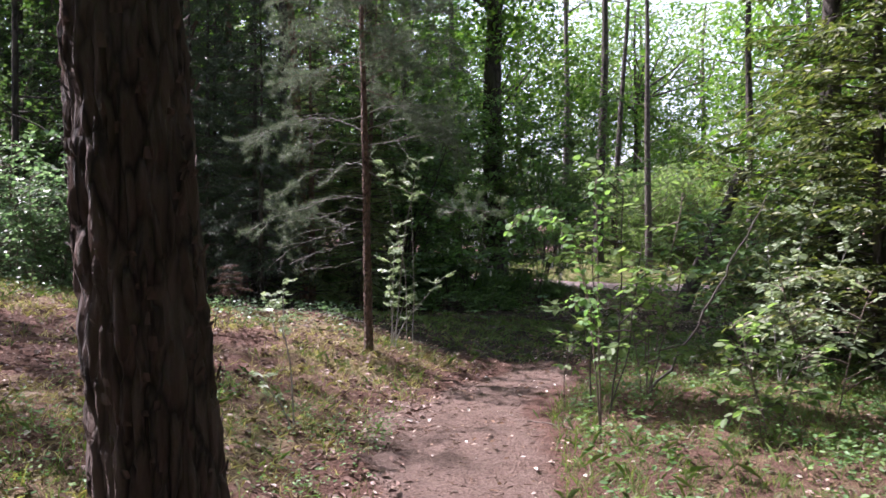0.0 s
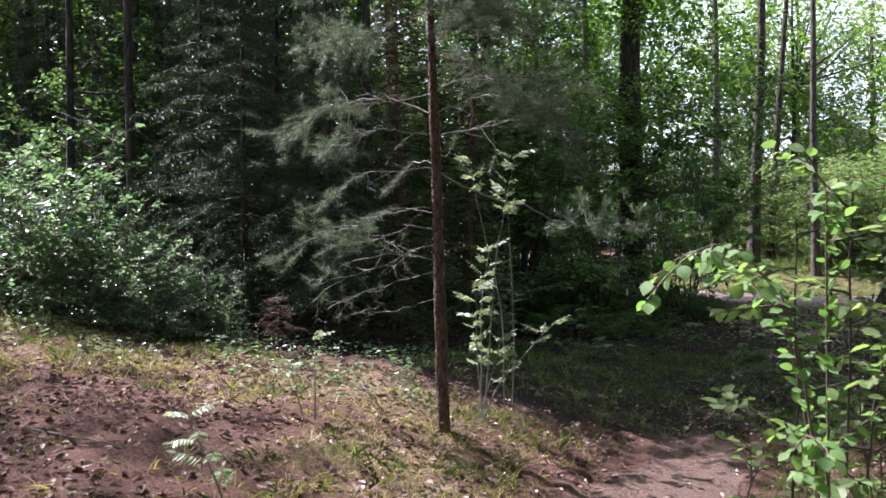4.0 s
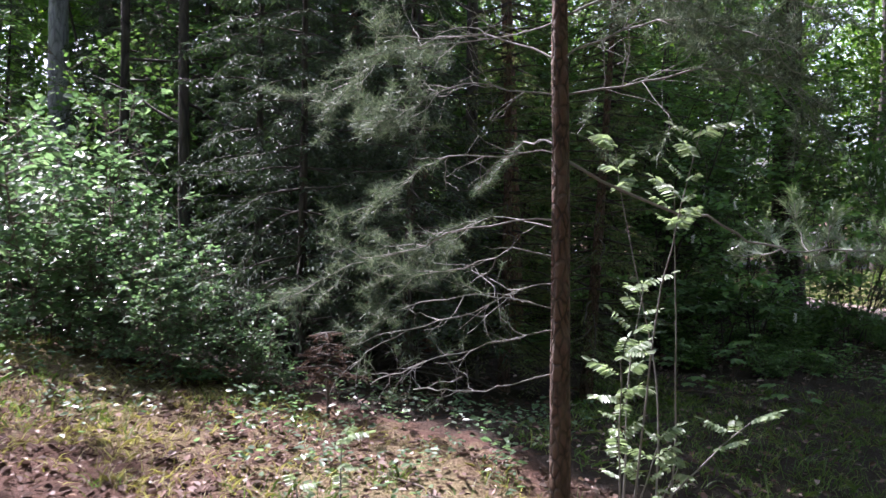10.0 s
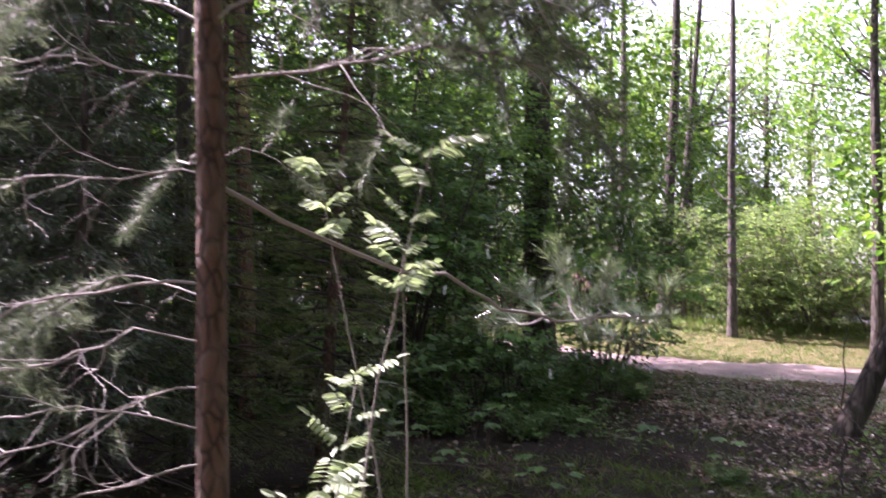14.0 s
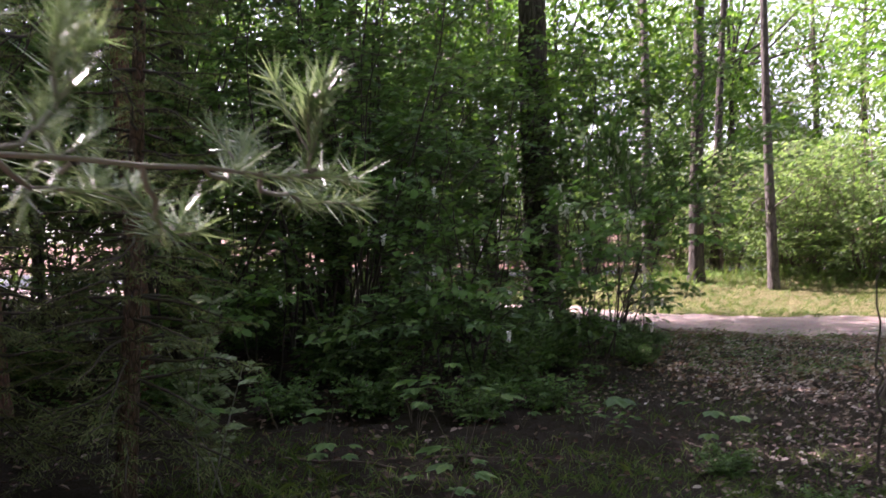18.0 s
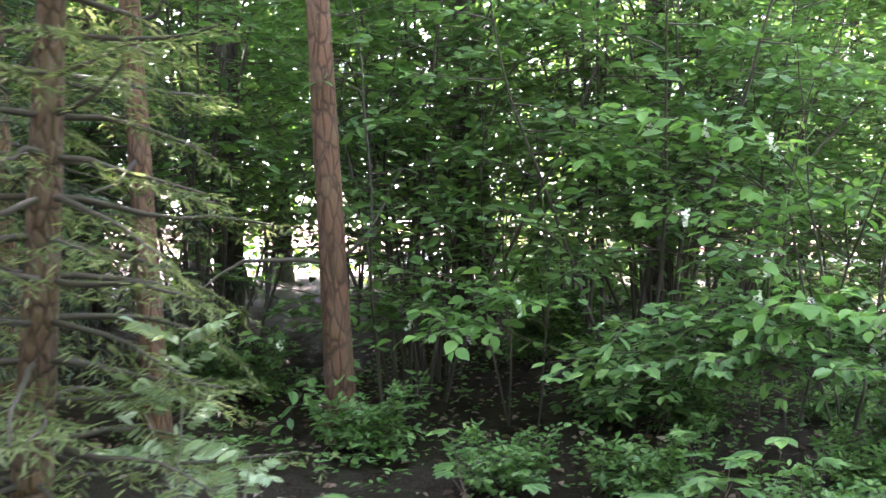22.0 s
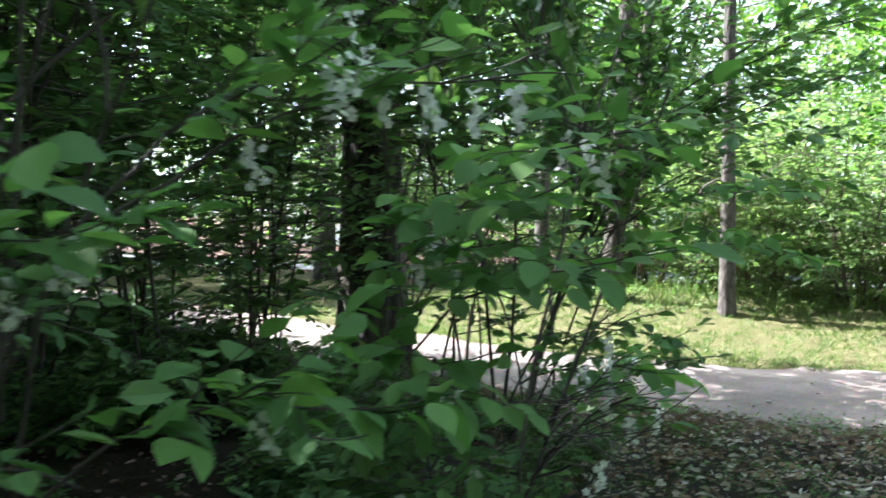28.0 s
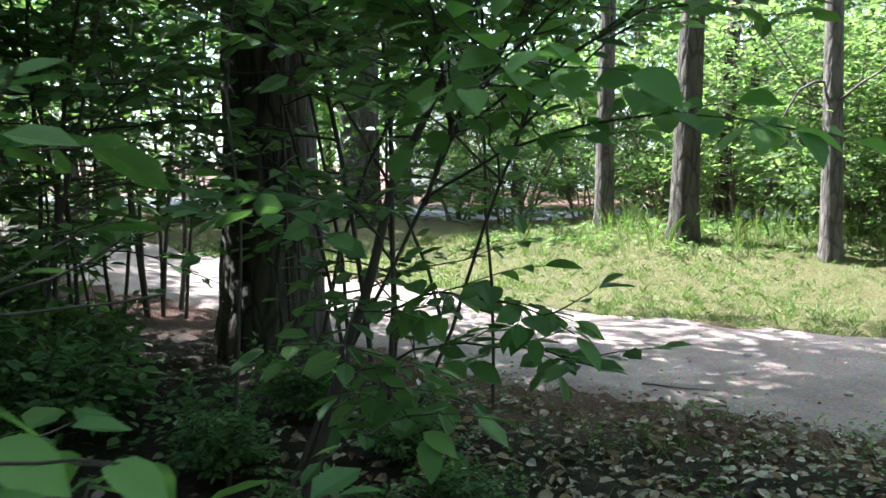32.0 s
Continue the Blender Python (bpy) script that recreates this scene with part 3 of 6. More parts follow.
# the great pine beside the trail at the start
def great_pine():
    x, y, d = -0.775, 2.55, 0.36
    ob = thing("pine_tree", (x, y, gz(x, y)), "mature pine with thick dark flaky furrowed bark beside the trail", "tree")
    rng = np.random.default_rng(4)
    sides, rings, h = 120, 340, 13.0
    t = np.linspace(0, 1, rings) ** 1.9
    z = t * h
    line = np.stack([-0.075 * z + 0.04, 0.01 * z, z - 0.15], 1)
    r = 0.5 * d * (1 - 0.55 * t) * (1 + 0.22 * np.exp(-z / 0.5))
    g = Geo()
    ring = tube(g, line, r, sides)
    c = ring - line[:, None]
    amp = np.zeros((rings, sides))
    for i in range(rings):
        for j in range(sides):
            a = j * 2 * math.pi / sides
            p = Vector((math.cos(a) * 5.0, math.sin(a) * 5.0, z[i] * 4.2))
            q = p + 0.4 * noise.noise_vector(p * 1.3)
            dist = noise.voronoi(q)[0]
            edge = min(1.0, (dist[1] - dist[0]) * 2.6)
            amp[i, j] = 0.12 * edge + 0.03 * noise.noise(q * 2.6) + 0.025 * noise.noise(p * 7.0)
    g.v[0] = (line[:, None] + c * (0.9 + amp)[..., None]).reshape(-1, 3)
    part("trunk", g, BARK_PINE, ob, smooth=True)
    fl = Geo()
    for _ in range(420):
        zz, a = rng.uniform(0.1, 3.2), rng.uniform(0, 6.28)
        rr = 0.5 * d * (1 + 0.22 * math.exp(-zz / 0.5)) * 0.985
        n = np.array([math.cos(a), math.sin(a), 0])
        s = np.array([-math.sin(a), math.cos(a), 0])
        p = np.array([-0.075 * zz + 0.04, 0.01 * zz, zz - 0.1]) + n * rr
        w, hh = rng.uniform(0.005, 0.017), rng.uniform(0.012, 0.04)
        out = n * rng.uniform(0.004, 0.024)
        up = np.array([0, 0, 1.0])
        fl.add([p - s * w, p + s * w, p + s * w * 0.7 + up * hh + out, p - s * w * 0.8 + up * hh + out * 0.7, p + out * 0.3 - up * hh * 0.4], [[0, 1, 2, 3]])
    tagged(part("flaking_bark", fl, BARK_PINE, ob, "thin curling bark flakes"), kind="stuff")
    # unseen crowns overhead, enlarged and doubled to dim the sky light below
    for cz, cs, turn in ((11.5, 1.6, 0), (9.2, 1.4, 130)):
        for nm, me in zip(("crown", "limb_work"), CROWN_PINE):
            o = tagged(part(nm, me, None, ob), kind="stuff")
            o.matrix_basis = pose(-0.075 * cz, 0.1, cz, 0, 0, turn) @ Matrix.Scale(cs, 4)
    return ob


great_pine()


CLEAR = np.array([(0.0, 0.0, 1.5), (0.2, 3.5, 1.75), (-0.4, 6.0, 1.85), (0.22, 6.7, 1.7), (1.0, 9.0, 1.52), (1.05, 11.3, 1.48), (1.15, 13.3, 1.36),
                  (1.1, 14.9, 1.4), (1.75, 15.6, 1.41), (2.5, 16.45, 1.32), (3.17, 17.9, 1.21)])


def free(p, gap, k=3):
    """True where a point keeps its distance from the walked line."""
    best = np.full(len(p), 9e9)
    for a, b in zip(CLEAR[:-1], CLEAR[1:]):
        ab = b - a
        t = np.clip(((p - a) @ ab) / (ab @ ab), 0, 1)
        best = np.minimum(best, np.linalg.norm((p - (a + t[:, None] * ab))[:, :k], axis=1))
    return best > gap


# the young pine: whorls of crooked branches, bare below, needled at the ends
def needles(g, line, rng, spacing, per, length, first):
    p, t = along(line, spacing, rng, first)
    n = len(p) * per
    P, T = np.repeat(p, per, 0), np.repeat(t, per, 0)
    way = unit(T * rng.uniform(0.25, 0.9, (n, 1)) + unit(rng.normal(size=(n, 3))) * 0.85 + [0, 0, 0.12])
    blades(g, P, way, length * rng.uniform(0.7, 1.1, n), np.full(n, 0.0026))


def tufts(g, line, rng):
    """Stiff needle pairs pointing forward along a shoot."""
    p, t = along(line, 0.008, rng, 0.35)
    n = len(p) * 4
    P, T = np.repeat(p, 4, 0), np.repeat(t, 4, 0)
    way = unit(T * rng.uniform(0.6, 1.2, (n, 1)) + unit(rng.normal(size=(n, 3))) * 0.8 + [0, 0, 0.1])
    blades(g, P, way, rng.uniform(0.05, 0.08, n), np.full(n, 0.0044))


def young_pine():
    x, y = -0.66, 8.38
    rng = np.random.default_rng(12)
    ob = thing("young_pine", (x, y, gz(x, y)), "slender young pine with bare grey lower branches and needled tips", "tree")
    h, d = 5.4, 0.088
    lean = (-0.016, -0.06)
    g, line, r = trunk_geo(h, d, lean, rng, 18, 120, 0.10, 0.15, 0.12)
    part("trunk", g, BARK_YOUNG, ob, smooth=True)
    base = gz(x, y)

    def on(z):
        z = z - base
        return np.array([np.interp(z, line[:, 2], line[:, k]) for k in range(3)])

    # attach height, azimuth (0 is +x, 90 is +y), length, rise, needle start, kind
    spec = [(2.2, 8, 1.1, -0.06, 0.4, 1), (2.32, -12, 0.9, 0.0, 0.35, 1), (2.47, 172, 0.85, -0.12, 0.45, 1), (2.47, 14, 0.95, 0.02, 0.35, 1), (2.32, 150, 1.4, -0.05, 0.5, 1),
            (2.2, 188, 0.7, -0.15, 0.6, 1), (1.99, 178, 0.8, -0.35, 0.5, 1), (1.75, 177, 1.15, -0.28, 0.45, 1), (1.72, 150, 0.8, -0.2, 0.45, 1),
            (1.52, 184, 0.8, -0.45, 0.8, 0), (1.62, 168, 0.85, -0.2, 0.45, 1), (1.35, 192, 0.7, -0.32, 0.85, 0),
            (1.2, 172, 0.6, -0.22, 0.9, 0), (0.6, 186, 0.55, -0.02, 1.5, 0), (1.98, 120, 1.1, -0.1, 0.4, 1),
            (2.7, 195, 0.8, -0.02, 0.3, 1), (2.7, 75, 1.1, 0.0, 0.3, 1), (2.72, -40, 0.9, 0.05, 0.3, 1), (1.42, 178, 0.8, -0.2, 0.7, 1)]
    for zz in np.arange(2.95, 5.3, 0.26):
        for a in np.arange(0, 360, 72) + rng.uniform(0, 72):
            spec.append((zz, a + rng.uniform(-15, 15), 1.1 * (1 - (zz - 2.4) / 3.6), 0.12 + 0.08 * (zz - 3), 0.25, 1))
    ray = SUN_WAY

    def in_gap(p):
        """The open side of the crown, through which the sun falls on the sapling below."""
        q = p + [x + 0.42, y - 8.75, base - 1.1]
        return np.linalg.norm(q - np.outer(q @ ray, ray), axis=1) < 0.34

    for k, (zz, az, ln, rise, first, kind) in enumerate(spec):
        a = math.radians(az)
        br, nn = Geo(), Geo()
        start = on(zz)
        main = wander(rng, start, (math.cos(a), math.sin(a), rise + 0.3), ln, 14, 0.17, -0.05)
        end = start + np.array([math.cos(a) * ln, math.sin(a) * ln, rise * ln])
        main += (end - main[-1]) * np.linspace(0, 1, 15)[:, None]
        main[1:-1] += rng.normal(size=(13, 3)) * 0.004
        thick = 0.0042 if ln > 0.85 else 0.0027
        while not free(main[-1:] + [x, y, base], 0.55, 2)[0]:
            main = start + (main - start) * 0.93
        tube(br, main, np.linspace(thick, 0.0024, len(main)), 6)
        subs = []
        for f in np.linspace(0.2, 0.98, 11 if kind else 8):
            i = min(13, int(f * 14))
            for s in (-1, 1):
                if rng.uniform() < (0.25 if zz > 2.1 else 0.58):
                    continue
                t = main[i + 1] - main[i]
                sd = np.cross(unit(t), [0, 0, 1.0]) * s
                ln2 = ln * rng.uniform(0.16, 0.36) * (1.2 - 0.6 * f) + 0.05
                sub = wander(rng, main[i], unit(t) * 0.6 + sd * rng.uniform(0.5, 1.1) + [0, 0, rng.uniform(-0.5, 0.3)], ln2, 6, 0.22, 0.0)
                if not free(sub + [x, y, base], 0.4, 2).all() or in_gap(sub).any():
                    continue
                tube(br, sub, np.linspace(0.002, 0.0009, 7), 4)
                subs.append((f, sub))
                for _ in range(2):
                    j = int(rng.integers(2, 6))
                    s3 = wander(rng, sub[j], sub[j] - sub[j - 1] + rng.normal(size=3) * 0.03, ln2 * 0.5, 4, 0.22)
                    tube(br, s3, np.linspace(0.0012, 0.0006, 5), 3)
                    subs.append((f + 0.05, s3))
        part("branch", br, TWIG_GREY if (kind == 0 or zz < 2.5) else BARK_YOUNG, ob, "crooked pale grey branch" if zz < 2.5 else "", smooth=True)
        if kind:
            needles(nn, main, rng, 0.009, 7, 0.06, max(first, 0.5))
            for f, sub in subs:
                if f > first:
                    needles(nn, sub, rng, 0.0085, 6, 0.054, 0.35)
        else:
            for f, sub in subs:
                if rng.uniform() < 0.2:
                    needles(nn, sub, rng, 0.01, 5, 0.05, 0.6)
        if nn.n:
            tagged(part("needles", nn, NEEDLE_PINE, ob, "grey-green pine needles"), kind="stuff")
    # the long bough that hangs over the trail, tufted at its end
    br, nn = Geo(), Geo()
    org = np.array([x, y, base])
    start = on(1.98)
    tip = np.array([0.69, 9.76, 1.56]) - org
    u = np.linspace(0, 1, 22)[:, None]
    main = start + (tip - start) * u + np.array([0, 0, -0.07]) * np.sin(u * np.pi * 1.4) + np.cumsum(rng.normal(size=(22, 3)) * 0.013, 0) * np.sin(u * np.pi)
    tube(br, main, np.linspace(0.0062, 0.003, 22), 7)
    shoots = []
    for k, (sx, sy, sz) in ((13, (0.02, 9.62, 1.72)), (14, (0.12, 9.42, 1.86)), (15, (0.22, 9.78, 1.6)), (16, (0.18, 9.55, 1.68)), (17, (0.34, 9.68, 1.53)), (18, (0.36, 9.95, 1.7)), (12, (-0.1, 9.6, 1.62)), (19, (0.5, 9.98, 1.6)), (20, (0.56, 9.62, 1.7)), (15, (0.3, 9.45, 1.78))):
        end = np.array([sx + 0.09, sy, sz + 0.03]) - org
        v = np.linspace(0, 1, 9)[:, None]
        s = main[k] + (end - main[k]) * v + np.array([0, 0, -0.04]) * np.sin(v * np.pi) + rng.normal(size=(9, 3)) * 0.006
        tube(br, s, np.linspace(0.0042, 0.002, 9), 6)
        shoots.append(s)
        for _ in range(3):
            q = wander(rng, s[5], s[7] - s[5] + rng.normal(size=3) * 0.05, rng.uniform(0.08, 0.14), 4, 0.2, 0.03)
            tube(br, q, np.linspace(0.0024, 0.0014, 5), 5)
            shoots.append(q)
    part("branch", br, TWIG_GREY, ob, "long pale crooked bough over the trail", smooth=True)
    for s in shoots + [main[17:]]:
        tufts(nn, s, rng)
    tagged(part("needles", nn, NEEDLE_FRESH, ob, "fresh grey-green needle tufts"), kind="stuff")
    return ob


young_pine()

# tall boles around the walk
tall_tree("birch_like_tree", "tall grey-barked tree on the mound behind the raspberry thicket", -9.9, 17.1, 0.4, 14, (-0.012, 0.02), BARK_PALE, None, 12.0, 1.1, 40)
tall_tree("dark_spruce_trunk_tree", "dark dead conifer hung with bare twigs", -10.4, 19.2, 0.5, 13, (-0.02, 0.02), BARK_DARK, None, 12.0, 1.0, 100, stubs=30)
tall_tree("slim_tree", "slim straight grey tree beyond the track", 6.5, 28.1, 0.23, 13, (-0.02, 0.0), BARK_GREY, CROWN_SLIM, 12.0, 0.9, 10, stubs=14)
tall_tree("oak_tree", "dark rough-barked mature tree at the thicket's edge", 1.47, 23.9, 0.62, 15, (-0.012, 0.0), BARK_DARK, CROWN_BROAD, (5.3, 8.4, 12.5), 0.95, 75, 40, 0.09)
tall_tree("dark_tree", "dark leaning tree on the grassy bank", 5.1, 29.2, 0.34, 14, (0.02, -0.01), BARK_DARK, CROWN_PINE, 12.5, 0.9, 10, stubs=8)
tall_tree("dark_tree", "dark slender leaning pine beyond the track", 6.1, 32.0, 0.24, 14, (0.05, -0.01), BARK_DARK, CROWN_PINE, 12.5, 0.7, 50, stubs=8)
tall_tree("grey_tree", "pale grey straight tree on the grassy bank", 4.3, 31.0, 0.27, 14, (0.0, 0.0), BARK_GREY, CROWN_SLIM, 12.2, 0.9, 140, stubs=10)
tall_tree("dark_tree", "brown-barked tree by the bend of the track", 8.85, 25.7, 0.28, 13, (-0.02, 0.0), BARK_DARK, CROWN_BROAD, 11.5, 0.9, 200, stubs=8)
tall_tree("street_tree", "dark tree by the street", 0.35, 34.2, 0.42, 13, (0.01, 0), BARK_DARK, None, 11.0, 1.0, 30)
# added tree: its two crowns throw shade on the track's near half
tall_tree("track_tree", "leaning tree added to shade the near half of the gravel track", -2.4, 25.6, 0.34, 12, (0.05, 0.12), BARK_DARK, CROWN_BROAD, (8.6, 10.4), 0.9, 60)
tall_tree("street_tree", "grey tree beyond the street", -0.6, 46.0, 0.5, 13, (0.0, 0), BARK_GREY, CROWN_BROAD, 10.0, 1.0, 80)
tall_tree("street_tree", "grey tree beyond the street", 1.0, 49.0, 0.5, 13, (0.0, 0), BARK_GREY, CROWN_BROAD, 10.0, 1.0, 120)
# the pines' unseen crowns are sized to shade the floor
PINES = "orange-barked pines in the thicket"
tall_tree("thicket_pine", "slim orange-brown pine trunk among bird cherries", -2.36, 16.2, 0.2, 11, (-0.05, 0.0), BARK_ORANGE, CROWN_PINE, (9.8, 12.0), 1.35, 20, 16, 0.05, 5, PINES)
tall_tree("thicket_pine", "slim reddish pine trunk leaning in the thicket", -3.3, 15.5, 0.17, 10, (-0.06, 0.0), BARK_ORANGE, CROWN_PINE, 9.5, 1.2, 70, 16, 0.05, 7, PINES)
tall_tree("thicket_pine", "slim reddish pine trunk deep in shade", -3.9, 14.9, 0.17, 10, (-0.05, 0.01), BARK_ORANGE, None, 9.2, 0.95, 140, 16, 0.05, 7, PINES)
# crowns, where given, are added above the view as a shading canopy
BOLES = [(-7.0, 18.2, 0.2, CROWN_BROAD, 9.4, 0.8), (-7.4, 12.3, 0.14, None, 0, 1), (-6.4, 13.8, 0.13, None, 0, 1), (-5.1, 13.0, 0.13, None, 0, 1), (-2.2, 13.2, 0.14, CROWN_BROAD, 8.2, 0.9),
         (-5.9, 15.6, 0.2, CROWN_BROAD, 9.4, 1.1), (-7.6, 16.8, 0.24, CROWN_BROAD, 10.0, 1.3), (-6.2, 19.5, 0.26, CROWN_BROAD, 10.0, 1.6), (-3.4, 20.0, 0.24, None, 0, 1),
         (-1.6, 21.3, 0.3, CROWN_BROAD, 10.6, 1.1), (-4.6, 23.0, 0.28, CROWN_BROAD, 10.0, 1.5), (-8.6, 22.0, 0.28, CROWN_BROAD, 9.8, 1.5)]
for px, py, pd, pc, pz, ps in BOLES:
    tall_tree("thicket_tree", "dark trunk standing in deep shade", px, py, pd, 11, (-0.03 + 0.01 * (px % 3), 0.01), BARK_DARK, pc, pz, ps, px * 77, 12, 0.06, 10, "dark trunks in the thicket")



def leaning_snag():
    x, y = 4.5, 17.2
    ob = thing("leaning_dead_tree", (x, y, gz(x, y)), "dead leaning dark brown trunk beside the litter path", "dead tree")
    rng = np.random.default_rng(3)
    g, line, r = trunk_geo(2.8, 0.29, (0.40, -0.05), rng, 16, 40, 0.07, 0.2, 0.8)
    part("trunk", g, BARK_DARK, ob, smooth=True)
    s = Geo()
    for i in (18, 24, 30, 34):
        tube(s, wander(rng, line[i], (rng.normal(), rng.normal(), 0.3), 0.5, 5, 0.25), np.linspace(0.012, 0.003, 6), 5)
    tagged(part("branch_stub", s, TWIG_GREY, ob, smooth=True), kind="stuff")
    cap = Geo()
    n = 16
    cap.add(np.vstack([g.v[0][-n:]]), [list(range(n))])
    part("cut_end", cap, BARK_ORANGE, ob, "reddish broken end of the trunk")


leaning_snag()

# ---- shrubs ----
def shrub_lines(rng, stems, h, spread_r, branch_len, per_stem, sub, base_r=0.25, low=0.2, lift=0.02, rise=(0.1, 0.7)):
    mains, branches, twigs = [], [], []
    for _ in range(stems):
        a = rng.uniform(0, 6.28)
        b = np.array([math.cos(a), math.sin(a), 0]) * base_r * rng.uniform(0.2, 1)
        w = np.array([math.cos(a) * spread_r, math.sin(a) * spread_r, 1.0]) * [rng.uniform(0.2, 1), rng.uniform(0.2, 1), 1]
        hh = h * rng.uniform(0.65, 1.05)
        m = wander(rng, b - [0, 0, 0.05], w, hh, 12, 0.07)
        mains.append((m, hh))
        for f in np.linspace(low, 0.98, per_stem):
            i = min(11, int(f * 12))
            p = m[i] + (m[i + 1] - m[i]) * (f * 12 - i if i < 11 else 0.5)
            a2 = rng.uniform(0, 6.28)
            ln = branch_len * rng.uniform(0.5, 1.1) * (1.15 - 0.55 * f)
            br = wander(rng, p, (math.cos(a2), math.sin(a2), rng.uniform(*rise)), ln, 6, 0.13, -0.03 + lift)
            branches.append(br)
            for _ in range(sub):
                j = rng.integers(2, 6)
                s = np.cross(unit(br[j] - br[j - 1]), [0, 0, 1.0]) * rng.choice([-1, 1])
                twigs.append(wander(rng, br[j], unit(br[j] - br[j - 1]) * 0.7 + s * rng.uniform(0.4, 1.0) + [0, 0, rng.uniform(-0.2, 0.35)], ln * rng.uniform(0.25, 0.5), 4, 0.15))
    return mains, branches, twigs


def shrub(name, label, seed, stems, h, spread_r, branch_len, per_stem, sub, size, spacing, leaf, bark, ratio=0.55, base_r=0.25, low=0.2, thick=0.022, group="", droop=0.25, category="shrub", rise=(0.1, 0.7)):
    rng = np.random.default_rng(seed)
    ob = thing(name, (0, 0, 0), label, category, group)
    mains, branches, twigs = shrub_lines(rng, stems, h, spread_r, branch_len, per_stem, sub, base_r, low, rise=rise)
    for m, hh in mains:
        s = Geo()
        tube(s, m, np.linspace(thick * hh / h, 0.004, len(m)), 6)
        part("stem", s, bark, ob, smooth=True)
    t = Geo()
    for b in branches:
        tube(t, b, np.linspace(0.0065, 0.002, len(b)), 4)
    for b in twigs:
        tube(t, b, np.linspace(0.003, 0.0013, len(b)), 3)
    tagged(part("twig_work", t, bark, ob, smooth=True), kind="stuff")
    f = Geo()
    leafy(f, twigs, rng, size, spacing, ratio, droop, 0.1)
    leafy(f, branches, rng, size, spacing * 1.3, ratio, droop, 0.45)
    tagged(part("foliage", f, leaf, ob), kind="stuff")
    return ob


def put(ob, places, rng, smin=0.85, smax=1.15, sink=0.03):
    """The built thing goes to the first place and copies of it to the others."""
    for k, (x, y) in enumerate(places):
        s = rng.uniform(smin, smax)
        m = pose(x, y, gz(x, y) - sink, rng.uniform(-4, 4), rng.uniform(-4, 4), rng.uniform(0, 360)) @ Matrix.Diagonal((s, s, s * rng.uniform(0.92, 1.1), 1))
        if k == 0:
            ob.matrix_basis = m
        else:
            copy_thing(ob, m)


prng = np.random.default_rng(77)
GT, GL, GF, GR, GD = "bird cherries of the thicket", "low bird cherry bushes", "bushes beyond the track", "raspberry canes on the mound", "young spruces in shade"
CH = "bird cherry shrub with many thin dark stems and broad leaves"
TIER = (-0.1, 0.35)
a = shrub("bird_cherry", CH, 1, 7, 6.4, 0.2, 1.3, 19, 5, 0.12, 0.1, LEAF_CHERRY, TWIG_DARK, low=0.26, group=GT, droop=0.15, rise=TIER)
b = shrub("bird_cherry", CH, 2, 6, 7.0, 0.16, 1.4, 20, 5, 0.12, 0.1, LEAF_CHERRY, TWIG_DARK, low=0.25, group=GT, droop=0.15, rise=TIER)
c = shrub("bird_cherry", CH, 3, 8, 4.6, 0.25, 1.15, 15, 5, 0.12, 0.1, LEAF_CHERRY, TWIG_DARK, low=0.33, group=GT, droop=0.15, rise=TIER)
put(a, [(-3.0, 18.6), (-0.9, 21.6), (-4.9, 17.6), (-2.2, 23.0), (-0.8, 19.9)], prng, 0.9, 1.1)
put(b, [(-4.2, 20.6), (-0.2, 22.6), (-6.0, 21.5), (-3.6, 23.6), (-8.2, 20.0), (-1.7, 19.2), (0.3, 25.0)], prng, 0.9, 1.1)
put(c, [(-0.9, 21.0), (-0.9, 18.0), (-2.6, 17.6), (-1.4, 20.2), (-5.6, 19.0), (-7.0, 18.0), (-3.2, 19.6)], prng, 0.85, 1.05)
cs = shrub("bird_cherry", "slender bird cherry with few thin stems and broad leaves", 23, 3, 4.6, 0.2, 1.0, 22, 5, 0.12, 0.1, LEAF_CHERRY, TWIG_DARK, low=0.2, thick=0.016, group=GT, droop=0.15, rise=TIER)
put(cs, [(2.45, 22.5), (-2.3, 16.9), (0.3, 23.6), (0.55, 22.4), (0.05, 21.7), (0.75, 22.9)], prng, 0.9, 1.05)
ct = shrub("bird_cherry", "tall bird cherry with a leafy crown above two bare stems", 27, 2, 4.8, 0.12, 1.25, 26, 6, 0.11, 0.09, LEAF_CHERRY, TWIG_DARK, low=0.4, thick=0.011, group=GT, droop=0.15, rise=TIER)
put(ct, [(2.2, 23.1), (1.9, 22.8), (2.9, 23.0)], prng, 0.95, 1.1)
un = shrub("understorey_tree", "tall leafy young tree filling the wood's middle storey", 5, 4, 8.6, 0.2, 2.0, 24, 7, 0.15, 0.1, LEAF_CHERRY, TWIG_DARK, low=0.3, thick=0.05, group="understorey trees", category="tree")
put(un, [(-9.0, 23.5), (-12.5, 21.5), (-15.0, 16.0), (-6.8, 27.0), (-14.5, 11.5), (-3.6, 31.5), (-8.5, 30.0), (-11.5, 26.0), (-3.0, 37.0)], prng, 0.85, 1.15)
lo = shrub("bird_cherry_bush", "low spreading bird cherry bush with fresh green leaves", 8, 10, 1.3, 0.8, 0.75, 8, 5, 0.15, 0.095, LEAF_CHERRY, TWIG_DARK, low=0.25, thick=0.012, group=GL)
put(lo, [(-0.8, 17.4), (-4.4, 16.9), (-3.6, 16.9)], prng, 0.6, 0.75)
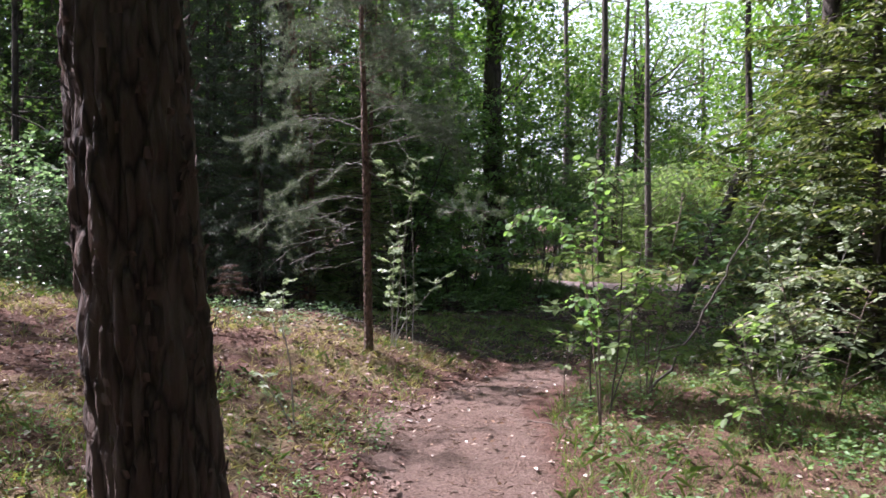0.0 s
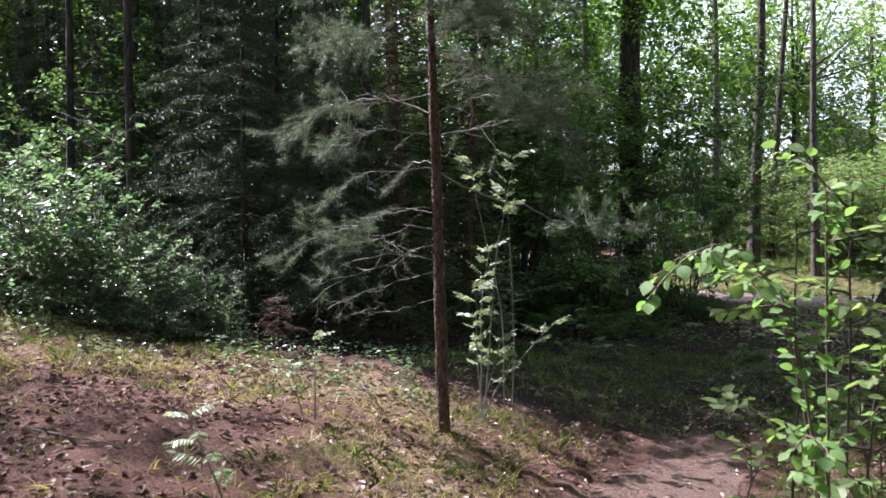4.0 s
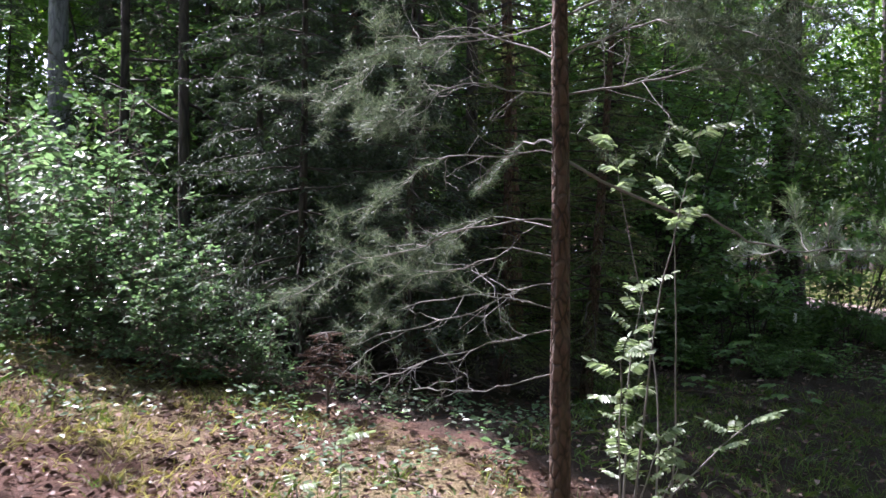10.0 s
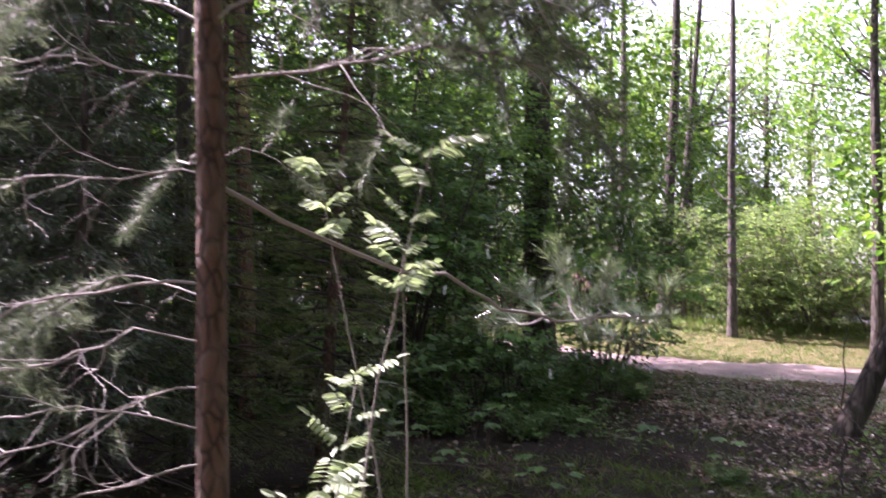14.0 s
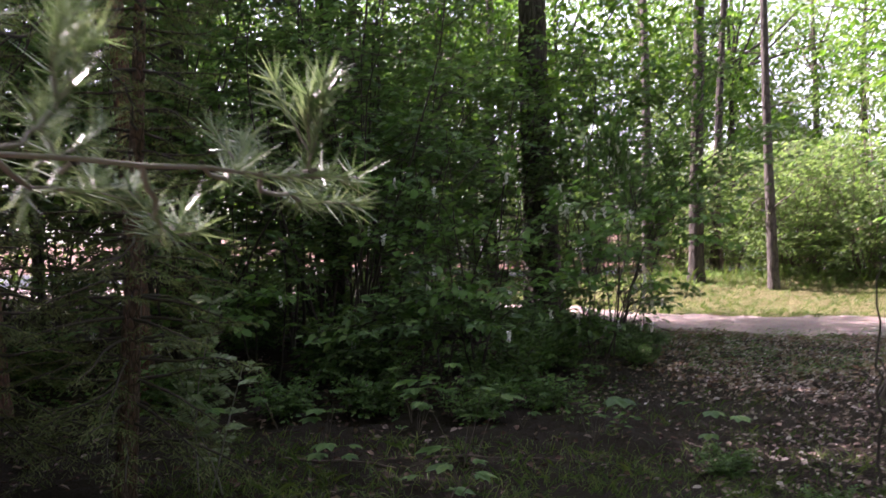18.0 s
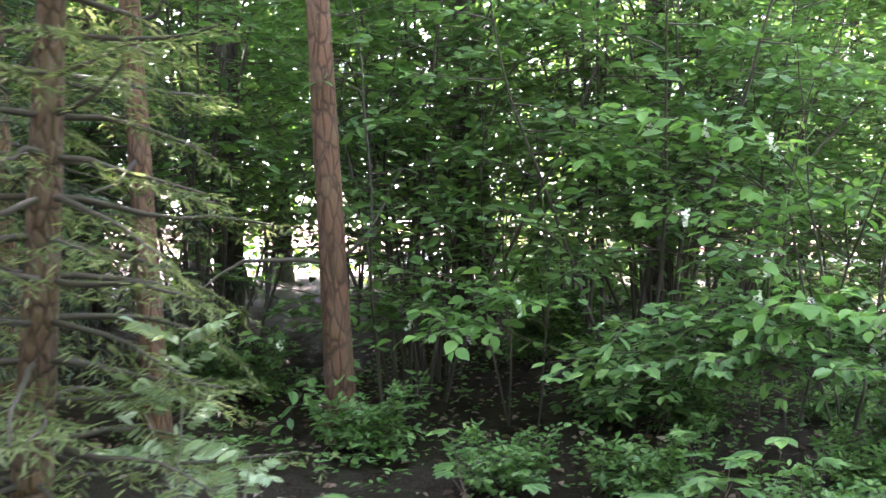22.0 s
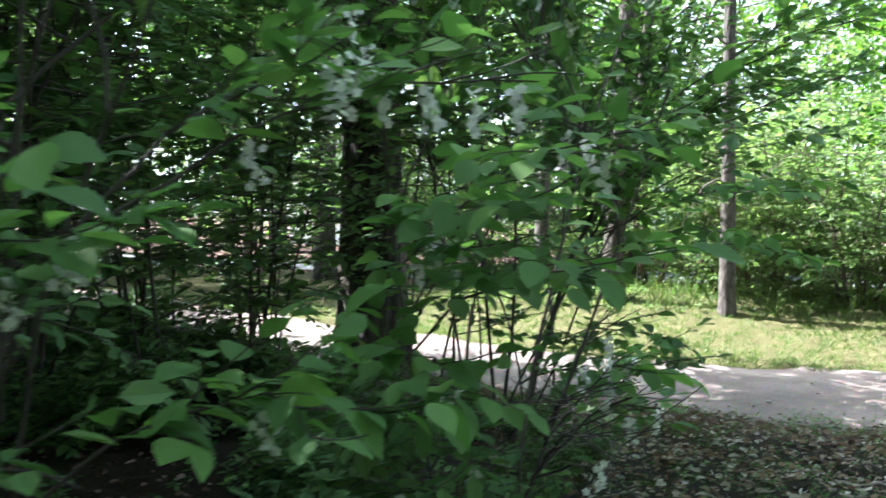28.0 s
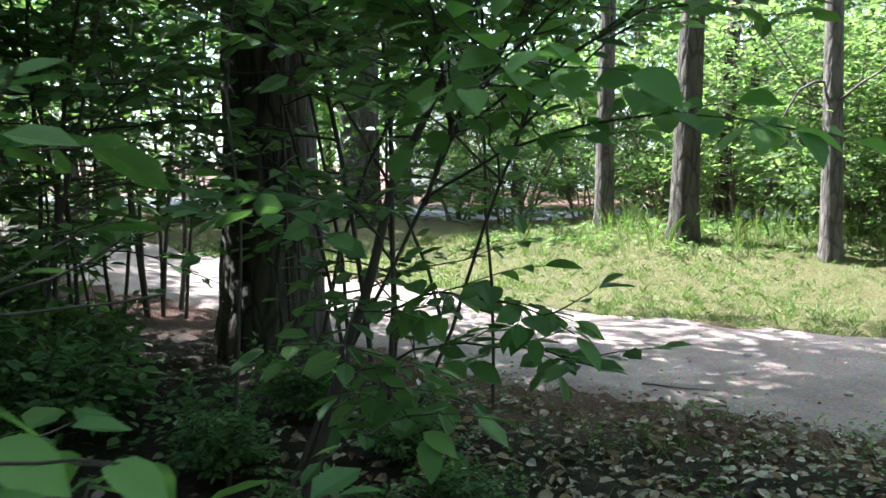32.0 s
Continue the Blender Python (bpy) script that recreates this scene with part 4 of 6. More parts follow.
for qx, qy, qs in ((2.5, 20.6, 0.42), (2.6, 21.8, 0.4), (2.1, 22.4, 0.5), (2.4, 19.2, 0.42), (1.5, 18.6, 0.65), (2.9, 21.2, 0.35), (2.2, 19.8, 0.5), (0.9, 17.7, 0.75), (1.1, 20.0, 0.7), (2.0, 21.4, 0.45), (0.7, 21.6, 0.45), (-0.4, 17.6, 0.55), (0.5, 23.2, 0.5), (0.4, 18.6, 0.5), (0.7, 16.7, 0.5), (1.5, 19.6, 0.75), (1.0, 21.8, 0.8), (0.4, 22.6, 0.8), (-0.3, 20.8, 0.8), (-2.4, 19.5, 0.85), (-1.5, 21.0, 0.9), (-0.6, 22.6, 0.9), (-3.0, 21.6, 1.0), (-2.2, 24.0, 1.1), (-1.2, 24.6, 1.0), (-3.5, 25.5, 1.3), (-5.0, 26.5, 1.4), (-6.5, 28.0, 1.5), (-4.2, 24.4, 1.3), (-7.5, 26.0, 1.5), (-0.4, 22.0, 0.9), (0.2, 22.9, 0.9), (-1.0, 23.2, 1.0), (0.1, 21.4, 0.8), (2.3, 14.4, 0.3), (2.5, 13.1, 0.28), (-1.0, 15.6, 0.5), (-0.2, 15.9, 0.55), (0.6, 15.8, 0.48), (1.2, 16.3, 0.45), (-1.9, 15.9, 0.6)):
    copy_thing(lo, pose(qx, qy, gz(qx, qy) - 0.03, 0, 0, qx * 200) @ Matrix.Scale(qs, 4))
far = shrub("roadside_bush", "sunlit light green bush on the far bank of the track", 9, 9, 3.4, 0.45, 1.15, 13, 5, 0.12, 0.08, LEAF_LIGHT, TWIG, low=0.06, group=GF)
put(far, [(7.3, 29.4), (8.7, 28.7), (10.0, 28.2), (7.6, 29.4), (10.8, 26.2), (7.4, 31.0), (3.0, 33.4), (5.6, 33.4), (9.6, 30.6), (11.6, 27.4), (11.8, 30.0), (14.0, 27.5), (1.9, 35.0), (7.6, 35.6), (10.2, 35.0), (-3.0, 35.2), (-6.0, 34.5), (13.4, 33.6), (16.5, 31.0), (-9.0, 33.0), (4.4, 36.0),
          (6.4, 31.6), (12.6, 36.4), (8.8, 33.2), (15.2, 36.0), (18.0, 34.0), (6.0, 36.8)], prng, 0.8, 1.3)
tallfar = shrub("bank_tree", "young sunlit yellow-green tree beyond the track", 15, 4, 7.2, 0.2, 1.7, 20, 6, 0.14, 0.1, LEAF_LIGHT, TWIG, low=0.15, thick=0.045, group="young trees beyond the track", category="tree")
put(tallfar, [(11.0, 41.0), (12.6, 43.0), (10.6, 33.0), (13.0, 30.0), (16.0, 34.0), (5.2, 38.0), (-4.0, 32.0), (-7.5, 30.5), (-1.2, 36.0), (19.0, 30.0)], prng, 0.8, 1.15)
rb = shrub("raspberry_cane_clump", "raspberry canes with blue-green sunlit leaves", 10, 13, 2.1, 0.3, 0.6, 12, 4, 0.088, 0.06, LEAF_BLUE, TWIG, 0.72, 0.45, 0.1, 0.008, GR)
put(rb, [(-4.7, 10.4), (-6.3, 10.9), (-6.0, 12.0), (-7.4, 11.6), (-7.2, 13.2), (-5.4, 13.2), (-8.8, 12.4), (-8.6, 14.4)], prng, 0.75, 1.05)
for qx, qy, qs in ((-3.3, 10.05, 0.5), (-3.9, 10.35, 0.68), (-2.9, 10.3, 0.38), (-5.9, 12.3, 1.1), (-6.8, 12.8, 1.25), (-7.9, 12.5, 1.3), (-9.0, 11.6, 1.3)):
    copy_thing(rb, pose(qx, qy, gz(qx, qy) - 0.03, 0, 0, qx * 90) @ Matrix.Scale(qs, 4))
hz = shrub("hazel_shrub", "tall leafy shrub above the raspberry canes", 16, 6, 5.2, 0.25, 1.3, 18, 5, 0.1, 0.075, LEAF_CHERRY, TWIG, 0.75, 0.3, 0.25, 0.02, "leafy shrubs on the mound")
put(hz, [(-7.0, 16.4), (-9.8, 15.0), (-11.2, 14.6), (-12.4, 12.0), (-5.2, 14.8), (-6.2, 14.4)], prng, 0.85, 1.1)


def conifer(name, label, seed, h, reach, leaf, bark, gap, ratio, size, droop, group="", bare=0.0):
    rng = np.random.default_rng(seed)
    ob = thing(name, (0, 0, 0), label, "tree", group)
    g, line, r = trunk_geo(h, 0.022 * h + 0.02, (0, 0), rng, 10, 30, 0.05, 0.2, 0.1)
    part("trunk", g, bark, ob, smooth=True)
    tw, lines = Geo(), []
    for z in np.arange(0.35, h * 0.97, gap):
        for a in np.arange(5) * 1.256 + rng.uniform(0, 1.25):
            ln = reach * (1 - (z / h) ** 1.3) * rng.uniform(0.7, 1.1) + 0.1
            br = wander(rng, (0, 0, z), (math.cos(a), math.sin(a), 0.25 - droop), ln, 7, 0.1, -0.03)
            tube(tw, br, np.linspace(0.011, 0.003, 8), 4)
            if z < bare * h:
                continue
            for j in range(2, 8):
                for s in (-1, 1):
                    t = unit(br[j] - br[j - 1])
                    sd = np.cross(t, [0, 0, 1.0]) * s
                    lines.append(wander(rng, br[j], t * 0.8 + sd * 0.8 + [0, 0, -droop], ln * 0.3 * (1.2 - j / 9), 3, 0.12, -0.02))
            lines.append(br[3:])
    tagged(part("branch_work", tw, TWIG_DARK, ob, smooth=True), kind="stuff")
    f = Geo()
    leafy(f, lines, rng, size, size * 0.32, ratio, 0.2, 0.05)
    tagged(part("needles", f, leaf, ob), kind="stuff")
    return ob


sp = conifer("young_spruce", "dark young spruce with drooping twiggy branches", 31, 6.0, 1.5, NEEDLE_DARK, BARK_DARK, 0.22, 0.2, 0.1, 0.3, GD, 0.1)
put(sp, [(-4.8, 14.6), (-6.4, 15.0), (-8.4, 16.8), (-7.4, 17.6), (-5.2, 16.4), (-9.4, 18.6), (-11.4, 17.4), (-10.8, 20.8)], prng, 0.9, 1.2)
for k, (qx, qy, qs, qw) in enumerate([(-2.5, 12.3, 0.8, 0.7), (-3.3, 13.0, 0.95, 0.8), (-3.4, 13.9, 0.9, 0.8), (-4.1, 13.2, 0.9, 0.8), (-3.1, 11.35, 0.72, 0.62), (-2.2, 11.2, 0.62, 0.6), (-3.9, 12.2, 0.85, 0.7)]):
    copy_thing(sp, pose(qx, qy, gz(qx, qy) - 0.03, 0, 0, 70 * k) @ Matrix.Diagonal((qw, qw, qs, 1)))
lg = conifer("young_spruce", "olive-green feathery young spruce at the thicket's edge", 35, 5.0, 0.7, NEEDLE_OLIVE, BARK_YOUNG, 0.11, 0.18, 0.045, 0.25, GD, 0.05)
put(lg, [(-1.1, 12.85), (-1.75, 12.5)], prng, 0.9, 1.05)
NEEDLE_DEAD = leaf_mat("dead_needle", (0.06, 0.033, 0.024), (0.1, 0.06, 0.042), (0.15, 0.095, 0.065), 0.2, 0.7, 0.2, (1.0, 1.0, 0.9))
ds = conifer("dead_spruce", "small dead spruce with reddish brown needles on the mound", 37, 0.75, 0.35, NEEDLE_DEAD, TWIG, 0.09, 0.25, 0.04, 0.3, "", 0.05)
put(ds, [(-2.3, 10.0)], prng, 0.6, 0.7)
ju = conifer("juniper_tree", "yellow-green feathery conifer catching the sun beside the trail", 33, 6.4, 2.0, NEEDLE_JUNIPER, BARK_DARK, 0.13, 0.34, 0.11, 0.05, "feathery conifers", 0.03)
put(ju, [(4.3, 8.9), (5.6, 10.6), (6.4, 8.4), (8.0, 11.5)], prng, 0.95, 1.15)


# ---- houses beyond the street ----
WALL_PALE = plain_mat("pale_blue_boarding", (0.66, 0.7, 0.76), (0.74, 0.77, 0.82), 3.0, 0.7, 0.1)
ROOF_GREY = plain_mat("grey_sheet_roof", (0.3, 0.31, 0.33), (0.4, 0.41, 0.43), 12.0, 0.6, 0.3)
WHITE = plain_mat("white_paint", (0.75, 0.75, 0.73), (0.82, 0.82, 0.8), 8.0, 0.5, 0.05)
PANE, _nt, _p, _o = mat_new("window_glass")
_p.inputs["Base Color"].default_value = (0.03, 0.04, 0.05, 1)
_p.inputs["Roughness"].default_value = 0.05


def box(g, lo, hi):
    (a, b, c), (d, e, f) = lo, hi
    v = [(a, b, c), (d, b, c), (d, e, c), (a, e, c), (a, b, f), (d, b, f), (d, e, f), (a, e, f)]
    g.add(v, [(0, 3, 2, 1), (4, 5, 6, 7), (0, 1, 5, 4), (1, 2, 6, 5), (2, 3, 7, 6), (3, 0, 4, 7)])
    return g


def house(x, y, w, d, h, ridge, turn, label, wall, roof):
    ob = thing("house", (x, y, 0.1), label, "house", turn=turn)
    g = box(Geo(), (-w / 2, -d / 2, -0.5), (w / 2, d / 2, h))
    v = [(-w / 2, -d / 2, h), (w / 2, -d / 2, h), (0, -d / 2, h + ridge), (-w / 2, d / 2, h), (w / 2, d / 2, h), (0, d / 2, h + ridge)]
    g.add(v, [(0, 1, 2), (4, 3, 5)])
    part("wall", g, wall, ob)
    for s in (-1, 1):
        r = Geo()
        e = 0.45
        sl = ridge / (w / 2)
        p = [(0, -d / 2 - e, h + ridge + 0.02), (s * (w / 2 + e), -d / 2 - e, h - e * sl + 0.02), (s * (w / 2 + e), d / 2 + e, h - e * sl + 0.02), (0, d / 2 + e, h + ridge + 0.02)]
        r.add(p + [(a, b, c + 0.16) for a, b, c in p], [(0, 1, 2, 3), (7, 6, 5, 4), (0, 4, 5, 1), (1, 5, 6, 2), (2, 6, 7, 3), (3, 7, 4, 0)])
        part("roof", r, roof, ob)
        bb = Geo()
        q0, q1 = np.array((0, -d / 2 - e - 0.03, h + ridge)), np.array((s * (w / 2 + e), -d / 2 - e - 0.03, h - e * sl))
        bb.add([q0, q1, q1 + (0, 0, -0.22), q0 + (0, 0, -0.22), q0 + (0, 0.02, 0), q1 + (0, 0.02, 0), q1 + (0, 0.02, -0.22), q0 + (0, 0.02, -0.22)], [(0, 1, 2, 3), (7, 6, 5, 4), (0, 4, 5, 1), (3, 2, 6, 7)])
        part("bargeboard", bb, WHITE, ob)
    for wx in (-w * 0.28, w * 0.28):
        for wz in (1.0, 3.9):
            if wz + 1.4 > h + ridge * 0.4:
                continue
            fr = part("window", box(Geo(), (wx - 0.62, -d / 2 - 0.06, wz), (wx + 0.62, -d / 2 - 0.003, wz + 1.45)), WHITE, ob, "white framed window")
            for k in (-1, 1):
                part("pane", box(Geo(), (wx + k * 0.29 - 0.25, -d / 2 - 0.075, wz + 0.08), (wx + k * 0.29 + 0.25, -d / 2 - 0.064, wz + 1.37)), PANE, fr)
    return ob


house(16.0, 62.0, 7.5, 10.0, 4.7, 2.7, -14, "pale blue gabled house glimpsed between the trees", WALL_PALE, ROOF_GREY)
house(2.0, 72.0, 11.0, 9.0, 4.2, 3.0, -6, "pale house with a grey roof beyond the street", WHITE, ROOF_GREY)

# woods that close the view round about; those behind the start, unseen, dim the sky light
far_woods = [(9.5, 44), (13.5, 47), (11.5, 53), (-14, 24), (-12, 30), (-17, 18), (-15, 11), (-18, 4), (-9, 38), (-3, 46), (22, 38), (26, 33), (24, 22), (19, 17), (17, 11), (14, 3), (10.5, 13), (13, 17), (11, 21.5), (10, 1.5), (12, 7), (6, -3.5), (1.5, -4.5), (-5, -2.5), (-9.5, 0.5), (11, -3), (-2, -11), (5, -11), (-9, -8), (12, -10), (16, -3), (-11, 24), (-14, 22), (-10, 28.5), (-6, 37), (-1.5, 42), (3, 43), (6.5, 45), (-13, 29), (-16, 25), (16.2, 49), (17, 42), (15, 37), (-3, -4.5), (4, -4.5), (8, -1), (-8, -3), (0, -7.5), (-14, 1), (-13, -2), (-6, -7), (2, -9), (9, -6), (-20, 28), (-22, 40), (-10, 46),
             (5, 56), (9, 49), (23, 50), (28, 44), (32, 26), (-16, 52), (-6, 60), (26, 60), (-26, 14)]
for k, (tx, ty) in enumerate(far_woods):
    tall_tree("woodland_tree", "leafy tree of the woodland, some added out of view for shade", tx, ty, 0.3 + 0.1 * (k % 3), 12 + k % 4, (0.02 * math.sin(k), 0.02 * math.cos(k)), (BARK_DARK, BARK_GREY)[k % 2], (CROWN_BROAD, CROWN_SLIM, CROWN_BROAD)[k % 3], (4.2 + k % 2, 9.0 + k % 3), 1.4 + 0.1 * (k % 3), k * 47, 10, 0.05, 4, "woodland trees")
# added out of view: its crown throws shade on the mound's left slope
tall_tree("woodland_tree", "leafy tree of the woodland, some added out of view for shade", -10.8, 9.6, 0.3, 12, (0, 0), BARK_DARK, CROWN_BROAD, 10.2, 0.75, 20, 10, 0.05, 4, "woodland trees")
# added out of view to dim the sky light right of the start
tall_tree("woodland_tree", "leafy tree of the woodland, some added out of view for shade", 5.9, 4.0, 0.3, 13, (0.0, 0.0), BARK_DARK, CROWN_BROAD, (6.5, 9.5), 1.4, 60, 10, 0.05, 4, "woodland trees")
# added with a hidden trunk: canopy that keeps sky light off the dark floor
tall_tree("woodland_tree", "leafy tree of the woodland, some added out of view for shade", 4.7, 11.0, 0.3, 13, (0.0, 0.0), BARK_DARK, CROWN_BROAD, (8.8, 11.8), 1.45, 20, 10, 0.05, 4, "woodland trees")


# ---- saplings ----
def rowan_leaves(g, pos, way, rng, length):
    """Feathered leaves: paired leaflets along a stalk."""
    n = len(pos)
    way = unit(way)
    side = unit(np.cross(way, [0, 0, 1.0]))
    for k in range(7):
        f = 0.25 + 0.75 * k / 6
        droop = np.array([0, 0, -1.0]) * (f * f * 0.22 * length)[:, None]
        p = pos + way * (f * length)[:, None] + droop
        up = np.tile([0, -0.25, 1.0], (n, 1)) + rng.normal(size=(n, 3)) * 0.55
        if k == 6:
            leaves(g, p, way + [0, 0, -0.3], up, length * 0.32, 0.42)
        else:
            for s in (-1, 1):
                leaves(g, p, way * 0.55 + side * s + [0, 0, -0.6], up, length * 0.36, 0.42)


def rowan(name, label, x, y, seed, stems, reach, group=""):
    """Thin stems (lean x, lean y, length, bend, where the leaves begin) with feathered leaves in loose tufts."""
    rng = np.random.default_rng(seed)
    ob = thing(name, (x, y, gz(x, y) - 0.02), label, "sapling", group)
    for dx, dy, h, bend, first in stems:
        line = wander(rng, (rng.normal() * 0.04, rng.normal() * 0.04, 0), (dx, dy, 1.0), h, 12, 0.05, -bend)
        s, g = Geo(), Geo()
        tube(s, line, np.linspace(0.0065, 0.002, 13), 6)
        part("stem", s, TWIG_GREY, ob, smooth=True)
        p, t = along(line, 0.085, rng, first)
        p, t = np.repeat(p, 2, 0), np.repeat(t, 2, 0)
        a = rng.uniform(0, 6.28, len(p))
        w = np.stack([np.cos(a), np.sin(a), rng.uniform(0.0, 1.0, len(p))], 1) + t * 0.3
        rowan_leaves(g, p, w, rng, rng.uniform(0.55, 1.15, len(p)) * reach)
        tagged(part("foliage", g, LEAF_ROWAN, ob), kind="stuff")
    return ob


rowan("rowan_sapling", "slender sunlit rowan sapling at the young pine's foot", -0.44, 8.78, 2,
      [(0.05, 0.0, 1.85, 0.0, 0.8), (0.1, -0.05, 1.2, 0.0, 0.62), (-0.12, -0.02, 0.95, 0.0, 0.45), (0.22, 0.05, 0.6, 0.0, 0.7), (0.42, 0.05, 0.85, 0.09, 0.8), (0.3, -0.1, 0.5, 0.0, 0.6)], 0.135)
rowan("rowan_sapling", "small bare-stemmed rowan on the mound", -1.4, 7.8, 6, [(0.08, 0.0, 0.5, 0.0, 0.6), (-0.2, 0.1, 0.35, 0.0, 0.6)], 0.09)
rowan("rowan_sapling", "thin rowan seedling at the trail's edge", -0.88, 5.4, 7, [(0.03, 0.0, 0.85, 0.0, 0.7), (-0.4, 0.0, 0.4, 0.0, 0.6)], 0.1)
rowan("rowan_sapling", "broad rowan among the conifers' lower branches", 3.1, 8.2, 8, [(0.2, 0.1, 1.9, 0.0, 0.3), (0.45, 0.0, 1.6, 0.02, 0.3), (-0.1, 0.2, 1.3, 0.0, 0.3)], 0.2)
rowan("rowan_sapling", "sunlit rowan sapling at the pines' feet", -0.78, 13.15, 9, [(0.1, -0.1, 1.1, 0.0, 0.3), (0.3, -0.2, 0.8, 0.02, 0.3), (-0.2, -0.1, 0.9, 0.0, 0.3)], 0.17)
rowan("rowan_sapling", "rowan sapling under the young pine's boughs", -0.3, 9.3, 10, [(0.02, -0.02, 1.85, 0.0, 0.9), (0.1, -0.05, 1.65, 0.01, 0.9)], 0.15)


def place_shrub(x, y, *args, **kw):
    ob = shrub(*args, **kw)
    ob.matrix_basis = pose(x, y, gz(x, y) - 0.02)
    return ob


place_shrub(1.15, 6.65, "willow_sapling", "thin-stemmed sapling with round bright leaves at the trail", 41, 3, 1.75, 0.2, 0.5, 6, 3, 0.085, 0.06, LEAF_LIGHT, TWIG_DARK, 0.72, 0.08, 0.42, 0.008, category="sapling")
place_shrub(1.62, 7.3, "willow_sapling", "sapling with many pale stems and yellow-green leaves", 42, 5, 1.7, 0.22, 0.42, 6, 2, 0.08, 0.055, LEAF_LIGHT, TWIG, 0.7, 0.14, 0.35, 0.007, category="sapling")
place_shrub(0.93, 6.9, "seedling", "small leafy seedling beside the path", 43, 1, 0.75, 0.1, 0.3, 6, 2, 0.065, 0.05, LEAF_LIGHT, TWIG, 0.7, 0.02, 0.5, 0.005, category="sapling")
place_shrub(2.2, 6.0, "sapling", "leafy sapling in the rough grass", 44, 3, 1.0, 0.3, 0.4, 7, 3, 0.08, 0.055, LEAF_LIGHT, TWIG, 0.7, 0.1, 0.3, 0.006, category="sapling")
place_shrub(2.9, 6.8, "sapling", "leafy sapling in the rough grass", 45, 3, 1.2, 0.3, 0.5, 8, 3, 0.08, 0.055, LEAF_ROWAN, TWIG, 0.6, 0.1, 0.25, 0.006, category="sapling")
place_shrub(3.3, 9.7, "hazel_bush", "shaded leafy bush beside the trail", 46, 7, 2.0, 0.45, 0.8, 10, 4, 0.1, 0.06, LEAF_CHERRY, TWIG_DARK, 0.7, 0.25, 0.2, 0.01)
place_shrub(4.4, 11.6, "hazel_bush", "shaded leafy bush beside the trail", 47, 7, 2.4, 0.45, 0.9, 10, 4, 0.1, 0.06, LEAF_CHERRY, TWIG_DARK, 0.7, 0.25, 0.2, 0.01)
place_shrub(3.5, 13.6, "sapling", "low sapling by the litter path", 48, 3, 0.7, 0.35, 0.3, 6, 2, 0.075, 0.06, LEAF_LIGHT, TWIG_DARK, 0.65, 0.06, 0.4, 0.007, category="sapling")
place_shrub(5.7, 16.0, "hazel_bush", "bush beside the leaning trunk", 49, 6, 1.6, 0.5, 0.7, 9, 4, 0.09, 0.06, LEAF_LIGHT, TWIG_DARK, 0.65, 0.2, 0.25, 0.009)


def lean_stem(name, label, a, b, r, bark, sag=0.0, seed=1):
    rng = np.random.default_rng(seed)
    a, b = np.array(a, float), np.array(b, float)
    a[2] = gz(a[0], a[1]) - 0.03
    t = np.linspace(0, 1, 18)[:, None]
    line = a + (b - a) * t + np.array([0, 0, -sag]) * np.sin(t * np.pi) + rng.normal(size=(18, 3)) * 0.012
    ob = thing(name, tuple(a), label, "dead sapling")
    g = Geo()
    tube(g, line - a, np.linspace(r, r * 0.35, 18), 7)
    part("stem", g, bark, ob, smooth=True)
    return ob


lean_stem("dead_sapling", "bare black stem leaning across the saplings", (1.66, 7.45, 0), (2.75, 7.7, 1.75), 0.014, TWIG_DARK, 0.1, 3)
lean_stem("dead_sapling", "thin dead stem standing by the litter path", (3.15, 14.0, 0), (3.2, 14.1, 1.35), 0.012, TWIG_DARK, 0.0, 4)
lean_stem("dead_sapling", "bare dark stem leaning out beside the great pine", (2.37, 20.95, 0), (3.15, 21.1, 2.0), 0.023, TWIG_DARK, -0.25, 6)
lean_stem("dead_sapling", "thin dead stem leaning by the litter path", (3.45, 13.3, 0), (3.1, 13.9, 0.75), 0.012, TWIG_DARK, 0.0, 5)

# ---- near bird cherry boughs, leaf by leaf ----
LEAF_NEAR, _nt, _p, _out = mat_new("near_cherry_leaf")
_oi = _nt.nodes.new("ShaderNodeObjectInfo")
_col = ramp(_nt, _oi.outputs["Random"], [(0.0, (0.085, 0.175, 0.052)), (0.6, (0.13, 0.25, 0.075)), (1.0, (0.19, 0.32, 0.1))])
_tc = obj_coords(_nt, (1, 1, 1))
_w = nd(_nt, "ShaderNodeTexWave", Scale=55.0, Distortion=2.0, Detail=2.0)
_nt.links.new(_tc, _w.inputs["Vector"])
_col = mixc(_nt, 0.3, _col, ramp(_nt, _w.outputs["Fac"], [(0.0, (0.7, 0.75, 0.7)), (0.3, (1.1, 1.1, 1.1))]), "MULTIPLY")
_nt.links.new(_col, _p.inputs["Base Color"])
_p.inputs["Roughness"].default_value = 0.55
_p.inputs["Specular IOR Level"].default_value = 0.3
bump(_nt, _p, _w.outputs["Fac"], 0.25, 0.004)
_tr = _nt.nodes.new("ShaderNodeBsdfTranslucent")
_nt.links.new(mixc(_nt, 1.0, _col, (1.25, 1.35, 0.75), "MULTIPLY"), _tr.inputs["Color"])
_ms = _nt.nodes.new("ShaderNodeMixShader")
_ms.inputs[0].default_value = 0.46
_nt.links.new(_p.outputs[0], _ms.inputs[1])
_nt.links.new(_tr.outputs[0], _ms.inputs[2])
_nt.links.new(_ms.outputs[0], _out.inputs["Surface"])


